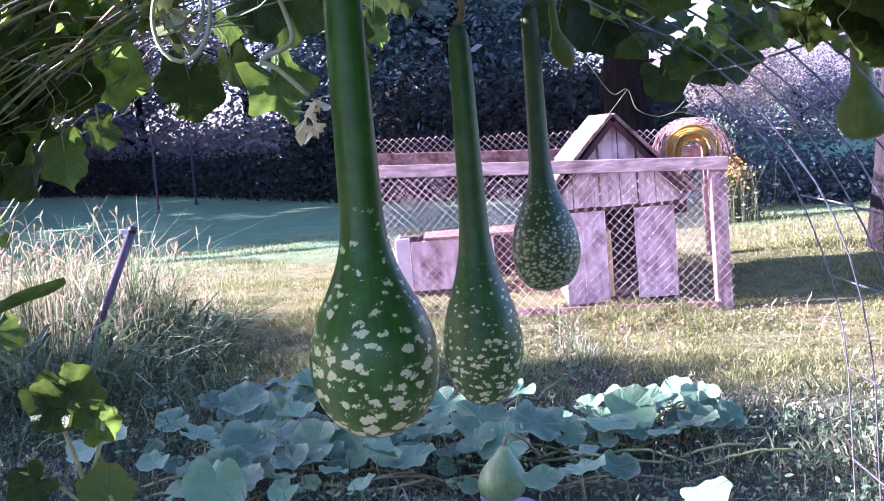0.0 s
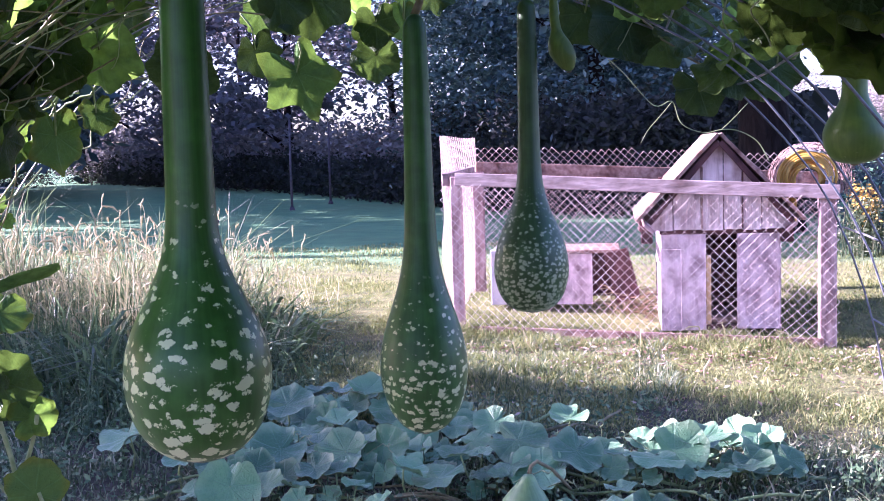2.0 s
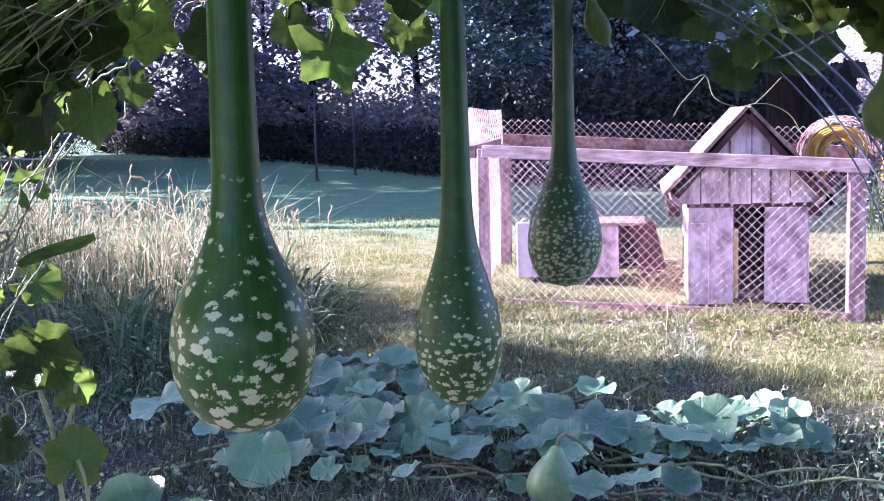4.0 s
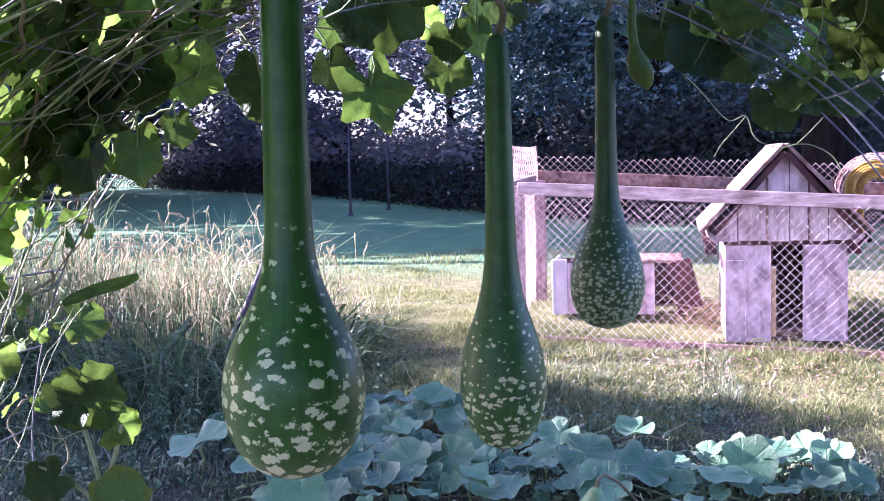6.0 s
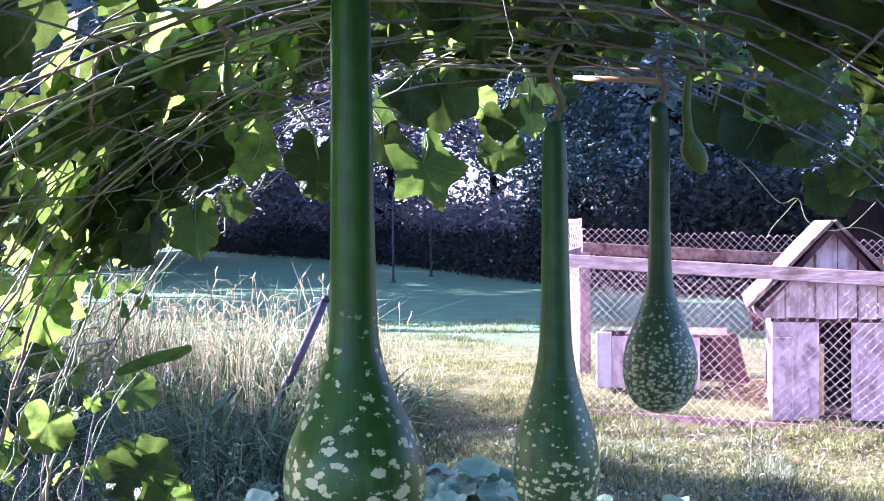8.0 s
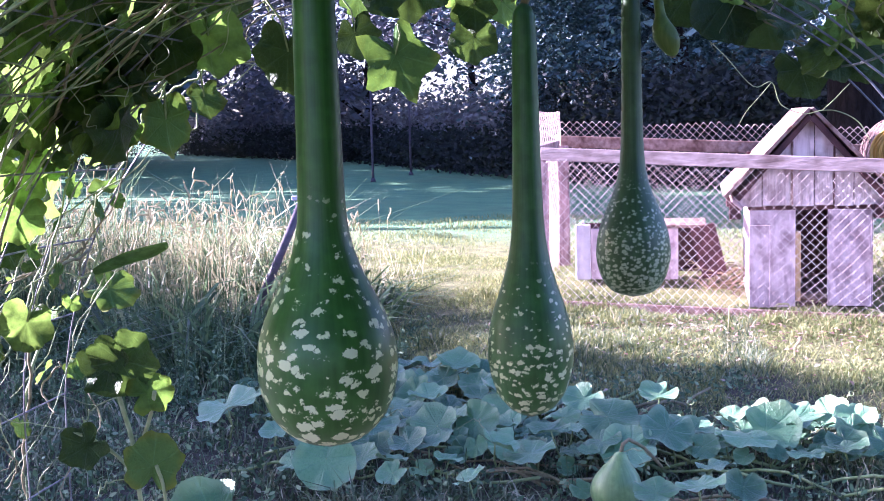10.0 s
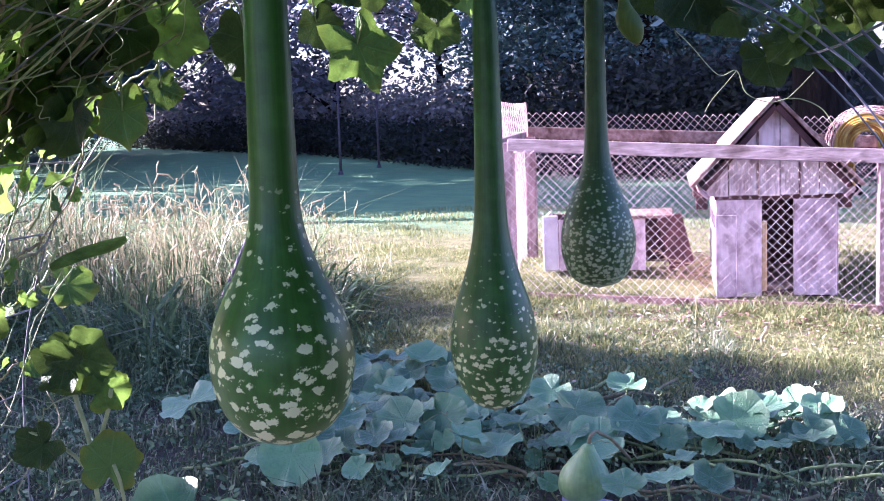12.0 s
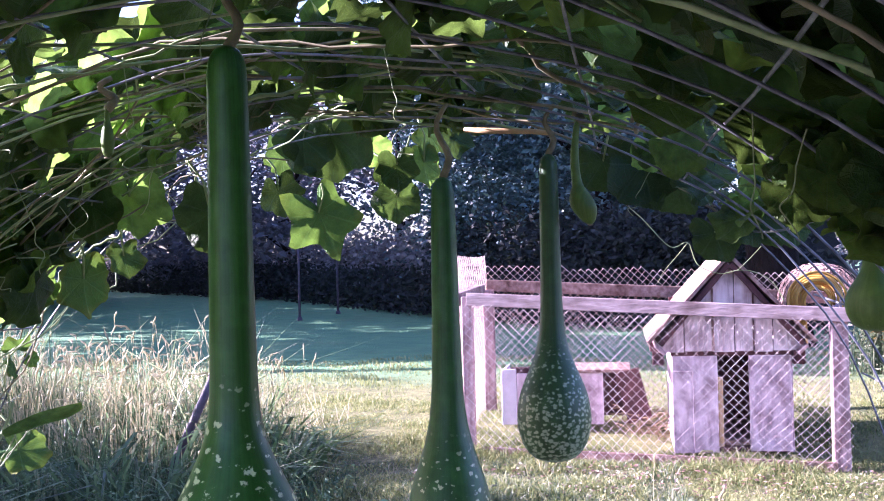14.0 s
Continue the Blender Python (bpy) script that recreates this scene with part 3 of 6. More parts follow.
hanging_gourd(0.966, 2.05, 1.128, 0.20, [(0, 0), (0.003, 0.022), (0.011, 0.034), (0.026, 0.042), (0.044, 0.044), (0.061, 0.038), (0.075, 0.028), (0.086, 0.021), (0.098, 0.0175), (0.15, 0.017), (0.19, 0.015), (0.20, 0)], M_gourd_young, (0.96, 2.05, 1.44), "round light green young gourd with a short bottle neck", segs=32)
young_gourd(0.548, 2.60, 1.306, 0.205, 0.026, 0.0075, "small fuzzy pale green young gourd on a curved neck", (0.53, 2.62, 1.53), (-0.02, 0), bend=-0.016, ratio=0.22)
young_gourd(0.962, 2.60, 1.315, 0.12, 0.016, 0.006, "tiny green young gourd under the arch", (0.962, 2.6, 1.49), ratio=0.4)
young_gourd(-0.123, 1.90, 1.405, 0.075, 0.010, 0.0035, "tiny furry gourd bud under the arch", (-0.12, 1.9, 1.52), ratio=0.4)
young_gourd(1.03, 2.35, 1.28, 0.11, 0.018, 0.007, "tiny green young gourd beside the arch wall", (1.02, 2.35, 1.42), ratio=0.4)

# ---- trellis arch ----
ARCH_X, ARCH_A, ARCH_LEG, ARCH_B = 0.10, 1.12, 0.45, 1.11
ARCH_Y0, ARCH_Y1 = -1.0, 3.0


def arch_point(s, y, grow=0.0):
    """s runs 0 to 1 from the foot at low x over the top to the other foot."""
    a, b = ARCH_A + grow, ARCH_B + grow
    leg = ARCH_LEG
    quarter = 1.76
    total = 2 * leg + 2 * quarter
    d = s * total
    if d < leg:
        return Vector((ARCH_X - a, y, d))
    if d > total - leg:
        return Vector((ARCH_X + a, y, total - d))
    th = (d - leg) / (2 * quarter) * math.pi
    c, r = math.cos(th), math.sin(th)
    if c < 0:
        # the shaded side bulges out at the shoulder
        c, r = -(-c) ** 0.9, r ** 0.9
    return Vector((ARCH_X - a * c, y, leg + b * r))


def build_arch():
    t = thing("trellis_arch", (ARCH_X, 1.0, 0.0), "tunnel arch of dull grey welded wire panel, overgrown with gourd vine", "trellis")
    y = ARCH_Y0
    while y <= ARCH_Y1 + 0.001:
        w = rnd(-0.012, 0.012)
        pts = [arch_point(i / 44, y + w * math.sin(i * 0.5)) + Vector((0, 0, 0.006 * math.sin(i * 1.3 + y * 9))) for i in range(45)]
        part("hoop_wire", MB().tube(pts, 0.0023, 6), M_rustwire, t, smooth=True)
        y += 0.2
    for i in range(21):
        s = 0.02 + 0.96 * i / 20
        pts = [arch_point(s, ARCH_Y0 + (ARCH_Y1 - ARCH_Y0) * k / 16) + Vector((0, 0, 0.0065 + 0.006 * math.sin(k * 1.1 + i))) for k in range(17)]
        part("long_wire", MB().tube(pts, 0.0023, 6), M_rustwire, t, smooth=True)
    return t


build_arch()
stick = MB().tube([(0.29, 2.71, 1.512), (0.36, 2.705, 1.507), (0.43, 2.70, 1.503), (0.475, 2.70, 1.497)], [0.006, 0.0065, 0.006, 0.005], 7)
solid("stick", stick, M_stick, "tan dry stick laid in the top of the wire arch", "stick", smooth=True)


# ---- leaves ----
def leaf_mesh(name, mat_, lobes=5, depth=0.22, cup=0.18, ruffle=0.05, seed=0, segs=40, notch=0.58, jag=1.0, pleat=0.0, pointed=False):
    """A lobed gourd leaf one metre across, lying in x and y, its stalk at the origin."""
    rng = random.Random(seed)
    ph = [rng.uniform(0, 6.28) for _ in range(5)]
    fold, skew = rng.uniform(-0.08, 0.14), rng.uniform(-0.12, 0.12)
    verts, faces = [(0, 0, 0)], []
    rings = (0.3, 0.6, 0.84, 1.0)
    for ri, r in enumerate(rings):
        for k in range(segs):
            a = 2 * math.pi * k / segs
            lobe = 1 - depth * (0.5 - 0.5 * math.cos(lobes * a + 0.15 * math.sin(ph[0] + a)))
            if pointed:
                lobe = 1 - depth * abs(math.sin(lobes * a / 2 + 0.12 * math.sin(ph[0] + a))) ** 0.8
            back = 1 - notch * math.exp(-((a - math.pi) / 0.24) ** 2)
            edge = 0.5 * lobe * back * (1 + 0.04 * jag * math.sin(7 * a + ph[1]) + 0.025 * jag * math.sin(13 * a + ph[2]) + 0.05 * math.sin(2 * a + ph[4]))
            q = r * edge
            z = cup * (q * 2) ** 2 * 0.5 + ruffle * r ** 2.5 * (math.sin(5 * a + ph[3]) + 0.6 * math.sin(9 * a + ph[2]) + 0.7 * math.sin(3 * a + ph[4])) - 0.02 * r + fold * abs(q * math.sin(a)) + skew * q * math.cos(a) * r + pleat * r ** 1.5 * math.cos(7 * a + 0.4 * math.sin(a + ph[0]))
            verts.append((q * math.sin(a), 0.06 + q * math.cos(a), z))
    for k in range(segs):
        faces.append((0, 1 + k, 1 + (k + 1) % segs))
    for ri in range(len(rings) - 1):
        for k in range(segs):
            a, b = 1 + ri * segs + k, 1 + ri * segs + (k + 1) % segs
            faces.append((a, a + segs, b + segs, b))
    me = bpy.data.meshes.new(name)
    me.from_pydata(verts, [], faces)
    me.shade_smooth()
    me.materials.append(mat_)
    lay_uv(me, [(v[0], v[1]) for v in verts])
    return me


def lay_uv(me, flat):
    """Gives each corner the flat blade's own coordinates."""
    uv = me.uv_layers.new(name="blade")
    for loop in me.loops:
        uv.data[loop.index].uv = flat[loop.vertex_index]


ARCH_LEAVES = [leaf_mesh("leaf", M_leaf_arch, 5, 0.07 + 0.02 * i, rnd(-0.25, 0.3), 0.06, i) for i in range(5)]
DARK_LEAVES = [leaf_mesh("leaf", M_leaf_dark, 5, 0.09 + 0.03 * i, rnd(-0.2, 0.25), 0.06, 80 + i) for i in range(4)]
PALE_LEAVES = [leaf_mesh("leaf", M_leaf_pale, 5, 0.08 + 0.03 * i, -0.12 + 0.12 * i, 0.05, 20 + i, jag=1.4) for i in range(4)]
RIM_LEAVES = [leaf_mesh("leaf", M_leaf_pale, 5, 0.30 + 0.04 * i, -0.1 + 0.1 * i, 0.05, 60 + i, jag=0.8, pointed=True) for i in range(3)]
GROUND_LEAVES = [leaf_mesh("leaf", M_leaf_ground, 5, 0.02 + 0.008 * i, rnd(0.05, 0.32), 0.032, 40 + i, notch=0.42, jag=0.5, pleat=0.014, segs=56) for i in range(8)]


def leaf_pose(at, normal, tip, size):
    """The stalk end at a place; the blade's upper side along normal, its tip towards tip."""
    n = Vector(normal).normalized()
    t = Vector(tip)
    t = t - n * t.dot(n)
    if t.length < 1e-4:
        t = n.orthogonal()
    t.normalize()
    s = t.cross(n)
    r = Matrix((s, t, n)).transposed().to_4x4()
    return Matrix.Translation(at) @ r @ Matrix.Diagonal((size, size, size, 1))


def put_leaf(parent, meshes, at, normal, tip, size):
    ob = new("leaf", random.choice(meshes))
    ob.parent = parent
    ob.matrix_local = Matrix.Translation(-parent.location) @ leaf_pose(at, normal, tip, size)
    return ob


def put_joined(mb, meshes, at, normal, tip, size):
    me = random.choice(meshes)
    m = leaf_pose(at, normal, tip, size)
    mb.add([m @ v.co for v in me.vertices], [list(p.vertices) for p in me.polygons])
    mb.flat.extend((v.co.x, v.co.y) for v in me.vertices)


def flow(pts, steps):
    """A smooth curve through the points."""
    pts = [Vector(p) for p in pts]
    ext = [pts[0] * 2 - pts[1]] + pts + [pts[-1] * 2 - pts[-2]]
    res = []
    for i in range(1, len(ext) - 2):
        a, b, c, d = ext[i - 1], ext[i], ext[i + 1], ext[i + 2]
        for k in range(steps):
            t = k / steps
            res.append(0.5 * (2 * b + (c - a) * t + (2 * a - 5 * b + 4 * c - d) * t * t + (3 * b - a - 3 * c + d) * t ** 3))
    return res + [pts[-1]]


def curl(at, way, length, coil, turns, seed):
    """The points of a tendril that ends in a coil."""
    rng = random.Random(seed)
    at, d = Vector(at), Vector(way).normalized()
    s = d.orthogonal().normalized()
    u = d.cross(s)
    pts = []
    droop = rng.uniform(0.02, 0.06)
    n = int(20 + turns * 12)
    for i in range(n):
        t = i / (n - 1)
        w = coil * max(0.0, (t - 0.35) / 0.65)
        a = turns * 2 * math.pi * t
        pts.append(at + d * length * (t if t < 0.5 else 0.5 + (t - 0.5) * 0.45) + (s * math.cos(a) + u * math.sin(a)) * w + Vector((0, 0, -droop * t * t)))
    return pts


def build_arch_vine():
    rng = random.Random(5)
    v = thing("climbing_vine", (ARCH_X, 1.4, 0.0), "green gourd vine with broad lobed leaves covering the wire arch", "vine")
    # stems that follow the wires
    for i in range(128):
        s0, y0 = (rng.uniform(0.10, 0.62) if i < 80 else rng.uniform(0.10, 0.46)), rng.uniform(1.0, 3.0)
        ds, dy = rng.uniform(-0.25, 0.25), rng.uniform(-0.5, 0.5)
        pts = []
        for k in range(15):
            t = k / 14
            p = arch_point(min(0.75, max(0.04, s0 + ds * t)), min(3.05, y0 + dy * t), 0.012 + 0.02 * math.sin(6 * t + i))
            pts.append(p + Vector((rng.uniform(-1, 1), rng.uniform(-1, 1), rng.uniform(-1, 1))) * 0.005)
        part("stem", MB().tube(pts, rng.uniform(0.0018, 0.004) if i < 80 else rng.uniform(0.0011, 0.0026), 6), M_stem if i % 5 < 2 else M_stem_dry, v, smooth=True)
    # stout pale stems that climb the sunny side along the hoops
    for i in range(16):
        s0, y0 = rng.uniform(0.05, 0.30), rng.uniform(1.15, 3.0)
        ds, dy, ph = rng.uniform(0.12, 0.26), rng.uniform(-0.22, 0.22), rng.uniform(0, 6)
        pts = [arch_point(s0 + ds * k / 14, min(3.05, y0 + dy * k / 14), -0.004 + 0.016 * math.sin(0.45 * k + ph)) + Vector((rng.uniform(-1, 1), rng.uniform(-1, 1), rng.uniform(-1, 1))) * 0.004 for k in range(15)]
        part("stem", MB().tube(pts, [rng.uniform(0.0022, 0.0042) * (1 - 0.03 * k) for k in range(15)], 6), M_shoot if i % 3 else M_stem, v, smooth=True)
    # leaves that stand on the outside of the arch, thick at the sides and over the top
    for i in range(250):
        s = rng.choice((rng.uniform(0.12, 0.36), rng.uniform(0.42, 0.68), rng.uniform(0.48, 0.74)))
        y = rng.uniform(1.2, 3.02)
        if s > 0.61 and y > 1.95 + 4 * (0.7 - s):
            continue
        p = arch_point(s, y, rng.uniform(0.02, 0.14))
        out = (p - Vector((ARCH_X, y, 0.5))).normalized()
        n = (out + Vector((rng.uniform(-0.7, 0.7), rng.uniform(-0.7, 0.7), rng.uniform(0.0, 0.8)))).normalized()
        tip = Vector((rng.uniform(-1, 1), rng.uniform(-1, 1), -0.7))
        # more pale leaves on the sunny wall, their colour standing for its light
        put_leaf(v, ARCH_LEAVES if rng.random() < (0.35 if s < 0.36 else 0.86) else PALE_LEAVES, p, n, tip, rng.uniform(0.05, 0.10) if s < 0.36 else rng.uniform(0.08, 0.17))
    rest = MB()
    for i in range(540):
        s = rng.uniform(0.06, 0.94) if i % 5 == 0 else rng.uniform(0.45, 0.76) if i % 5 < 3 else rng.uniform(0.5, 0.74)
        y = rng.uniform(-0.9, 3.0) if i % 3 else rng.uniform(-0.9, 1.2)
        if s < 0.46 and y < 0.65:
            continue
        if s > 0.72 and y > 1.6 or s > 0.61 and y > 1.95 + 4 * (0.7 - s):
            continue
        p = arch_point(s, y, rng.uniform(0.06, 0.24))
        out = (p - Vector((ARCH_X, y, 0.5))).normalized()
        n = (out + Vector((rng.uniform(-0.6, 0.6), rng.uniform(-0.6, 0.6), rng.uniform(0.0, 0.8)))).normalized()
        put_joined(rest, ARCH_LEAVES, p, n, Vector((rng.uniform(-1, 1), rng.uniform(-1, 1), -0.6)), rng.uniform(0.06, 0.12) if s < 0.36 else rng.uniform(0.08, 0.15))
    # close rows of leaves added across the sun's way to shade the gourds
    rows = (0.72, 0.86, 1.0, 1.14, 1.27, 1.40, 1.47, 1.54, 1.61, 1.68, 1.75, 2.09, 2.16, 2.23, 2.30, 2.37, 2.51, 2.58, 2.65, 2.72)
    for i in range(18 * len(rows)):
        s, y = 0.255 + 0.017 * (i % 18) + rng.uniform(-0.006, 0.006), rows[i // 18] + rng.uniform(-0.02, 0.02)
        if i // 18 > 17 and i % 18 > 11:
            continue
        if rng.random() < (0.1 if i // 18 < 14 else 0.28):
            continue
        p = arch_point(s, y, rng.uniform(0.03, 0.12))
        n = Vector((-1 + rng.uniform(-0.35, 0.35), rng.uniform(-0.4, 0.4), 0.4 + rng.uniform(-0.3, 0.3))).normalized()
        put_joined(rest, ARCH_LEAVES, p, n, Vector((rng.uniform(-1, 1), rng.uniform(-1, 1), -0.6)), rng.uniform(0.13, 0.18))
        if i % 18 < 8 and 89 < i < 200:
            put_joined(rest, ARCH_LEAVES, p + Vector((-0.05, 0.03, 0.05)), n, Vector((rng.uniform(-1, 1), rng.uniform(-1, 1), -0.6)), rng.uniform(0.12, 0.17))
    # the second half is out of view, added to block light from there
    for i in range(520):
        s, y = (rng.uniform(0.54, 0.80), rng.uniform(0.5, 1.9)) if i < 260 else (rng.uniform(0.70, 0.97), rng.uniform(-0.9, 1.6))
        p = arch_point(s, y, rng.uniform(0.03, 0.16))
        n = (p - Vector((ARCH_X, y, 0.5))).normalized() + Vector((rng.uniform(-0.5, 0.5), rng.uniform(-0.5, 0.5), rng.uniform(-0.2, 0.5)))
        put_joined(rest, ARCH_LEAVES, p, n, Vector((rng.uniform(-1, 1), rng.uniform(-1, 1), -0.6)), rng.uniform(0.10, 0.19))
    for i in range(66):
        s, y = (rng.uniform(0.615, 0.685), rng.uniform(1.75, 3.05)) if i < 61 else (rng.uniform(0.665, 0.70), rng.uniform(1.65, 2.15))
        p = arch_point(s, y, rng.uniform(0.0, 0.10))
        n = Vector((rng.uniform(-0.4, 0.8), rng.uniform(-1.0, 0.1), rng.uniform(0.0, 0.9)))
        put_joined(rest, ARCH_LEAVES, p, n, Vector((rng.uniform(-1, 1), rng.uniform(-1, 1), -0.8)), rng.uniform(0.07, 0.13))
    # small leaves inside the sunny wall, in the yellowing leaf whose pale colour holds the sunlight
    for i in range(70):
        p = arch_point(rng.uniform(0.10, 0.34), rng.uniform(1.5, 3.05), rng.uniform(-0.04, 0.02))
        n = Vector((1 + rng.uniform(-0.6, 0.3), rng.uniform(-1.0, 0.2), rng.uniform(-0.3, 0.8)))
        put_leaf(v, PALE_LEAVES, p, n, Vector((rng.uniform(-1, 1), rng.uniform(-1, 1), -0.6)), rng.uniform(0.035, 0.075))
    # thick, mostly hidden tufts added outside the rim, in whose shade the hanging leaves stay dark
    for x0, x1, y0, y1, z0, z1, count in ((-0.85, -0.50, 3.02, 3.18, 1.50, 1.80, 50), (-0.78, -0.58, 2.46, 2.78, 1.18, 1.52, 38), (-0.15, 0.35, 2.95, 3.16, 1.60, 1.74, 50)):
        for i in range(count):
            p = Vector((rng.uniform(x0, x1), rng.uniform(y0, y1), rng.uniform(z0, z1)))
            n = Vector((-1 + rng.uniform(-0.5, 0.5), rng.uniform(-0.5, 0.5), 0.4 + rng.uniform(-0.4, 0.4)))
            put_joined(rest, ARCH_LEAVES, p, n, Vector((rng.uniform(-1, 1), rng.uniform(-1, 1), -0.6)), rng.uniform(0.12, 0.18))
    # extra leaves added to keep the sun off the gourd hung deepest, the rolled leaf and the side shoot
    for i, at in enumerate([(-0.68, 2.60, 1.405)] + [(-1.10 - 0.03 * (k % 3), 2.90 + 0.05 * (k % 4), 0.93 + 0.05 * (k // 2)) for k in range(8)] + [(-1.09 - 0.03 * (k % 3), 2.24 + 0.06 * (k % 4), 0.82 + 0.07 * (k // 4)) for k in range(9)]):
        put_joined(rest, ARCH_LEAVES, Vector(at), Vector((-1, 0.3 * math.sin(i), 0.4)), Vector((0.2, math.cos(2 * i), -1)), 0.15)
    # the shaded shoulder, hung with leaves above the bottle gourd
    for i in range(44):
        p = arch_point(rng.uniform(0.655, 0.70), rng.uniform(1.55, 1.9), rng.uniform(-0.02, 0.10))
        n = Vector((rng.uniform(-0.4, 0.6), rng.uniform(-1.0, 0.0), rng.uniform(0.0, 0.8)))
        put_joined(rest, ARCH_LEAVES, p, n, Vector((rng.uniform(-1, 1), rng.uniform(-1, 1), -0.8)), rng.uniform(0.07, 0.12))
    # thin dry runners and small leaves woven through the sunny wall
    for i in range(90):
        s0, y0, ph = rng.uniform(0.05, 0.36), rng.uniform(1.3, 3.05), rng.uniform(0, 6)
        ds, dy = rng.uniform(-0.12, 0.12), rng.uniform(-0.55, 0.55)
        pts = [arch_point(max(0.03, s0 + ds * k / 11), min(3.08, y0 + dy * k / 11), -0.03 + 0.025 * math.sin(0.6 * k + ph)) + Vector((rng.uniform(-1, 1), rng.uniform(-1, 1), rng.uniform(-1, 1))) * 0.005 for k in range(12)]
        part("stem", MB().tube(pts, rng.uniform(0.0010, 0.0023), 5), (M_tendril, M_shoot, M_stem_dry)[i % 3], v, smooth=True)
    ob = part("outer_leaves", rest, M_leaf_arch, v, "outer layer of overlapping lobed leaves, some added only to block sun", True)
    ob["kind"] = "stuff"
    lay_uv(ob.data, rest.flat)
    return v


VINE = build_arch_vine()


def droop_leaf(at, tip, normal, size, meshes):
    """A leaf that hangs from the rim, its blade turned as given."""
    put_leaf(VINE, meshes, at, normal, Vector(tip) - Vector(at), size)
    up = Vector(at) + Vector((rnd(-0.04, 0.04), rnd(-0.06, 0.02), rnd(0.06, 0.12)))
    part("leaf_stalk", MB().tube([at, Vector(at).lerp(up, 0.5) + Vector((0.01, 0, 0.012)), up], [0.0022, 0.0027, 0.003], 6), M_stem, VINE, smooth=True)


# the leaves that hang below the far rim: those edge-on to the sun mostly take the shaded leaf copy, those turned from
# it let its light through
droop_leaf((-0.18, 3.30, 1.375), (-0.11, 3.32, 1.20), (0.15, -1, -0.12), 0.25, RIM_LEAVES)
droop_leaf((-0.12, 3.22, 1.575), (-0.135, 3.24, 1.36), (0.0, -1, -0.3), 0.235, DARK_LEAVES)
droop_leaf((-0.19, 3.20, 1.56), (-0.20, 3.22, 1.40), (-0.1, -1, -0.25), 0.17, DARK_LEAVES)
droop_leaf((-0.30, 3.38, 1.55), (-0.27, 3.38, 1.42), (0.8, -0.6, 0.0), 0.16, RIM_LEAVES)
droop_leaf((-0.30, 3.34, 1.44), (-0.27, 3.36, 1.33), (0.6, -0.8, -0.1), 0.13, DARK_LEAVES)
droop_leaf((-0.04, 3.34, 1.56), (-0.03, 3.34, 1.43), (0.7, -0.7, 0.1), 0.125, PALE_LEAVES)
droop_leaf((0.005, 3.28, 1.47), (0.0, 3.30, 1.40), (0.8, -0.5, 0.3), 0.085, PALE_LEAVES)
droop_leaf((0.04, 3.26, 1.49), (0.045, 3.28, 1.36), (0.1, -1, -0.2), 0.125, DARK_LEAVES)
droop_leaf((0.11, 3.36, 1.575), (0.09, 3.36, 1.45), (0.85, -0.55, 0.0), 0.13, PALE_LEAVES)
droop_leaf((0.10, 3.33, 1.50), (0.10, 3.34, 1.39), (0.75, -0.65, 0.1), 0.12, PALE_LEAVES)
droop_leaf((0.03, 3.30, 1.41), (0.02, 3.31, 1.30), (0.2, -1, -0.2), 0.13, DARK_LEAVES)
droop_leaf((0.18, 3.30, 1.56), (0.19, 3.31, 1.44), (0.6, -0.8, 0.1), 0.11, DARK_LEAVES)
droop_leaf((-0.29, 2.78, 1.36), (-0.31, 2.78, 1.21), (0.05, -1, -0.15), 0.165, DARK_LEAVES)
droop_leaf((-0.335, 2.84, 1.33), (-0.33, 2.84, 1.25), (0.85, -0.5, 0.1), 0.07, PALE_LEAVES)
droop_leaf((-0.46, 2.74, 1.40), (-0.47, 2.75, 1.25), (0.1, -1, -0.25), 0.18, ARCH_LEAVES)
droop_leaf((-0.53, 2.70, 1.38), (-0.52, 2.72, 1.26), (0.0, -1, -0.3), 0.15, ARCH_LEAVES)
droop_leaf((-0.60, 2.80, 1.22), (-0.58, 2.80, 1.09), (0.85, -0.5, 0.0), 0.15, PALE_LEAVES)
droop_leaf((-0.53, 2.86, 1.27), (-0.50, 2.86, 1.18), (0.8, -0.6, 0.1), 0.10, PALE_LEAVES)
droop_leaf((0.57, 3.0, 1.46), (0.61, 3.0, 1.33), (0.1, -1, -0.1), 0.14, DARK_LEAVES)
droop_leaf((0.66, 3.0, 1.45), (0.70, 3.02, 1.25), (0.3, -1, -0.1), 0.20, DARK_LEAVES)
droop_leaf((0.74, 3.02, 1.42), (0.78, 3.02, 1.27), (0.2, -1, -0.2), 0.17, DARK_LEAVES)
droop_leaf((0.82, 3.06, 1.29), (0.855, 3.06, 1.185), (0.1, -1, 0.15), 0.125, DARK_LEAVES)
droop_leaf((0.895, 2.98, 1.325), (0.90, 2.98, 1.22), (0.1, -1, -0.2), 0.13, DARK_LEAVES)
droop_leaf((0.945, 3.03, 1.315), (0.955, 3.03, 1.21), (-0.2, -1, -0.25), 0.12, DARK_LEAVES)
droop_leaf((0.985, 3.0, 1.325), (0.995, 3.0, 1.21), (0.0, -1, -0.1), 0.13, DARK_LEAVES)
droop_leaf((1.07, 2.06, 1.12), (1.065, 2.06, 0.99), (-0.2, -1, -0.1), 0.105, DARK_LEAVES)
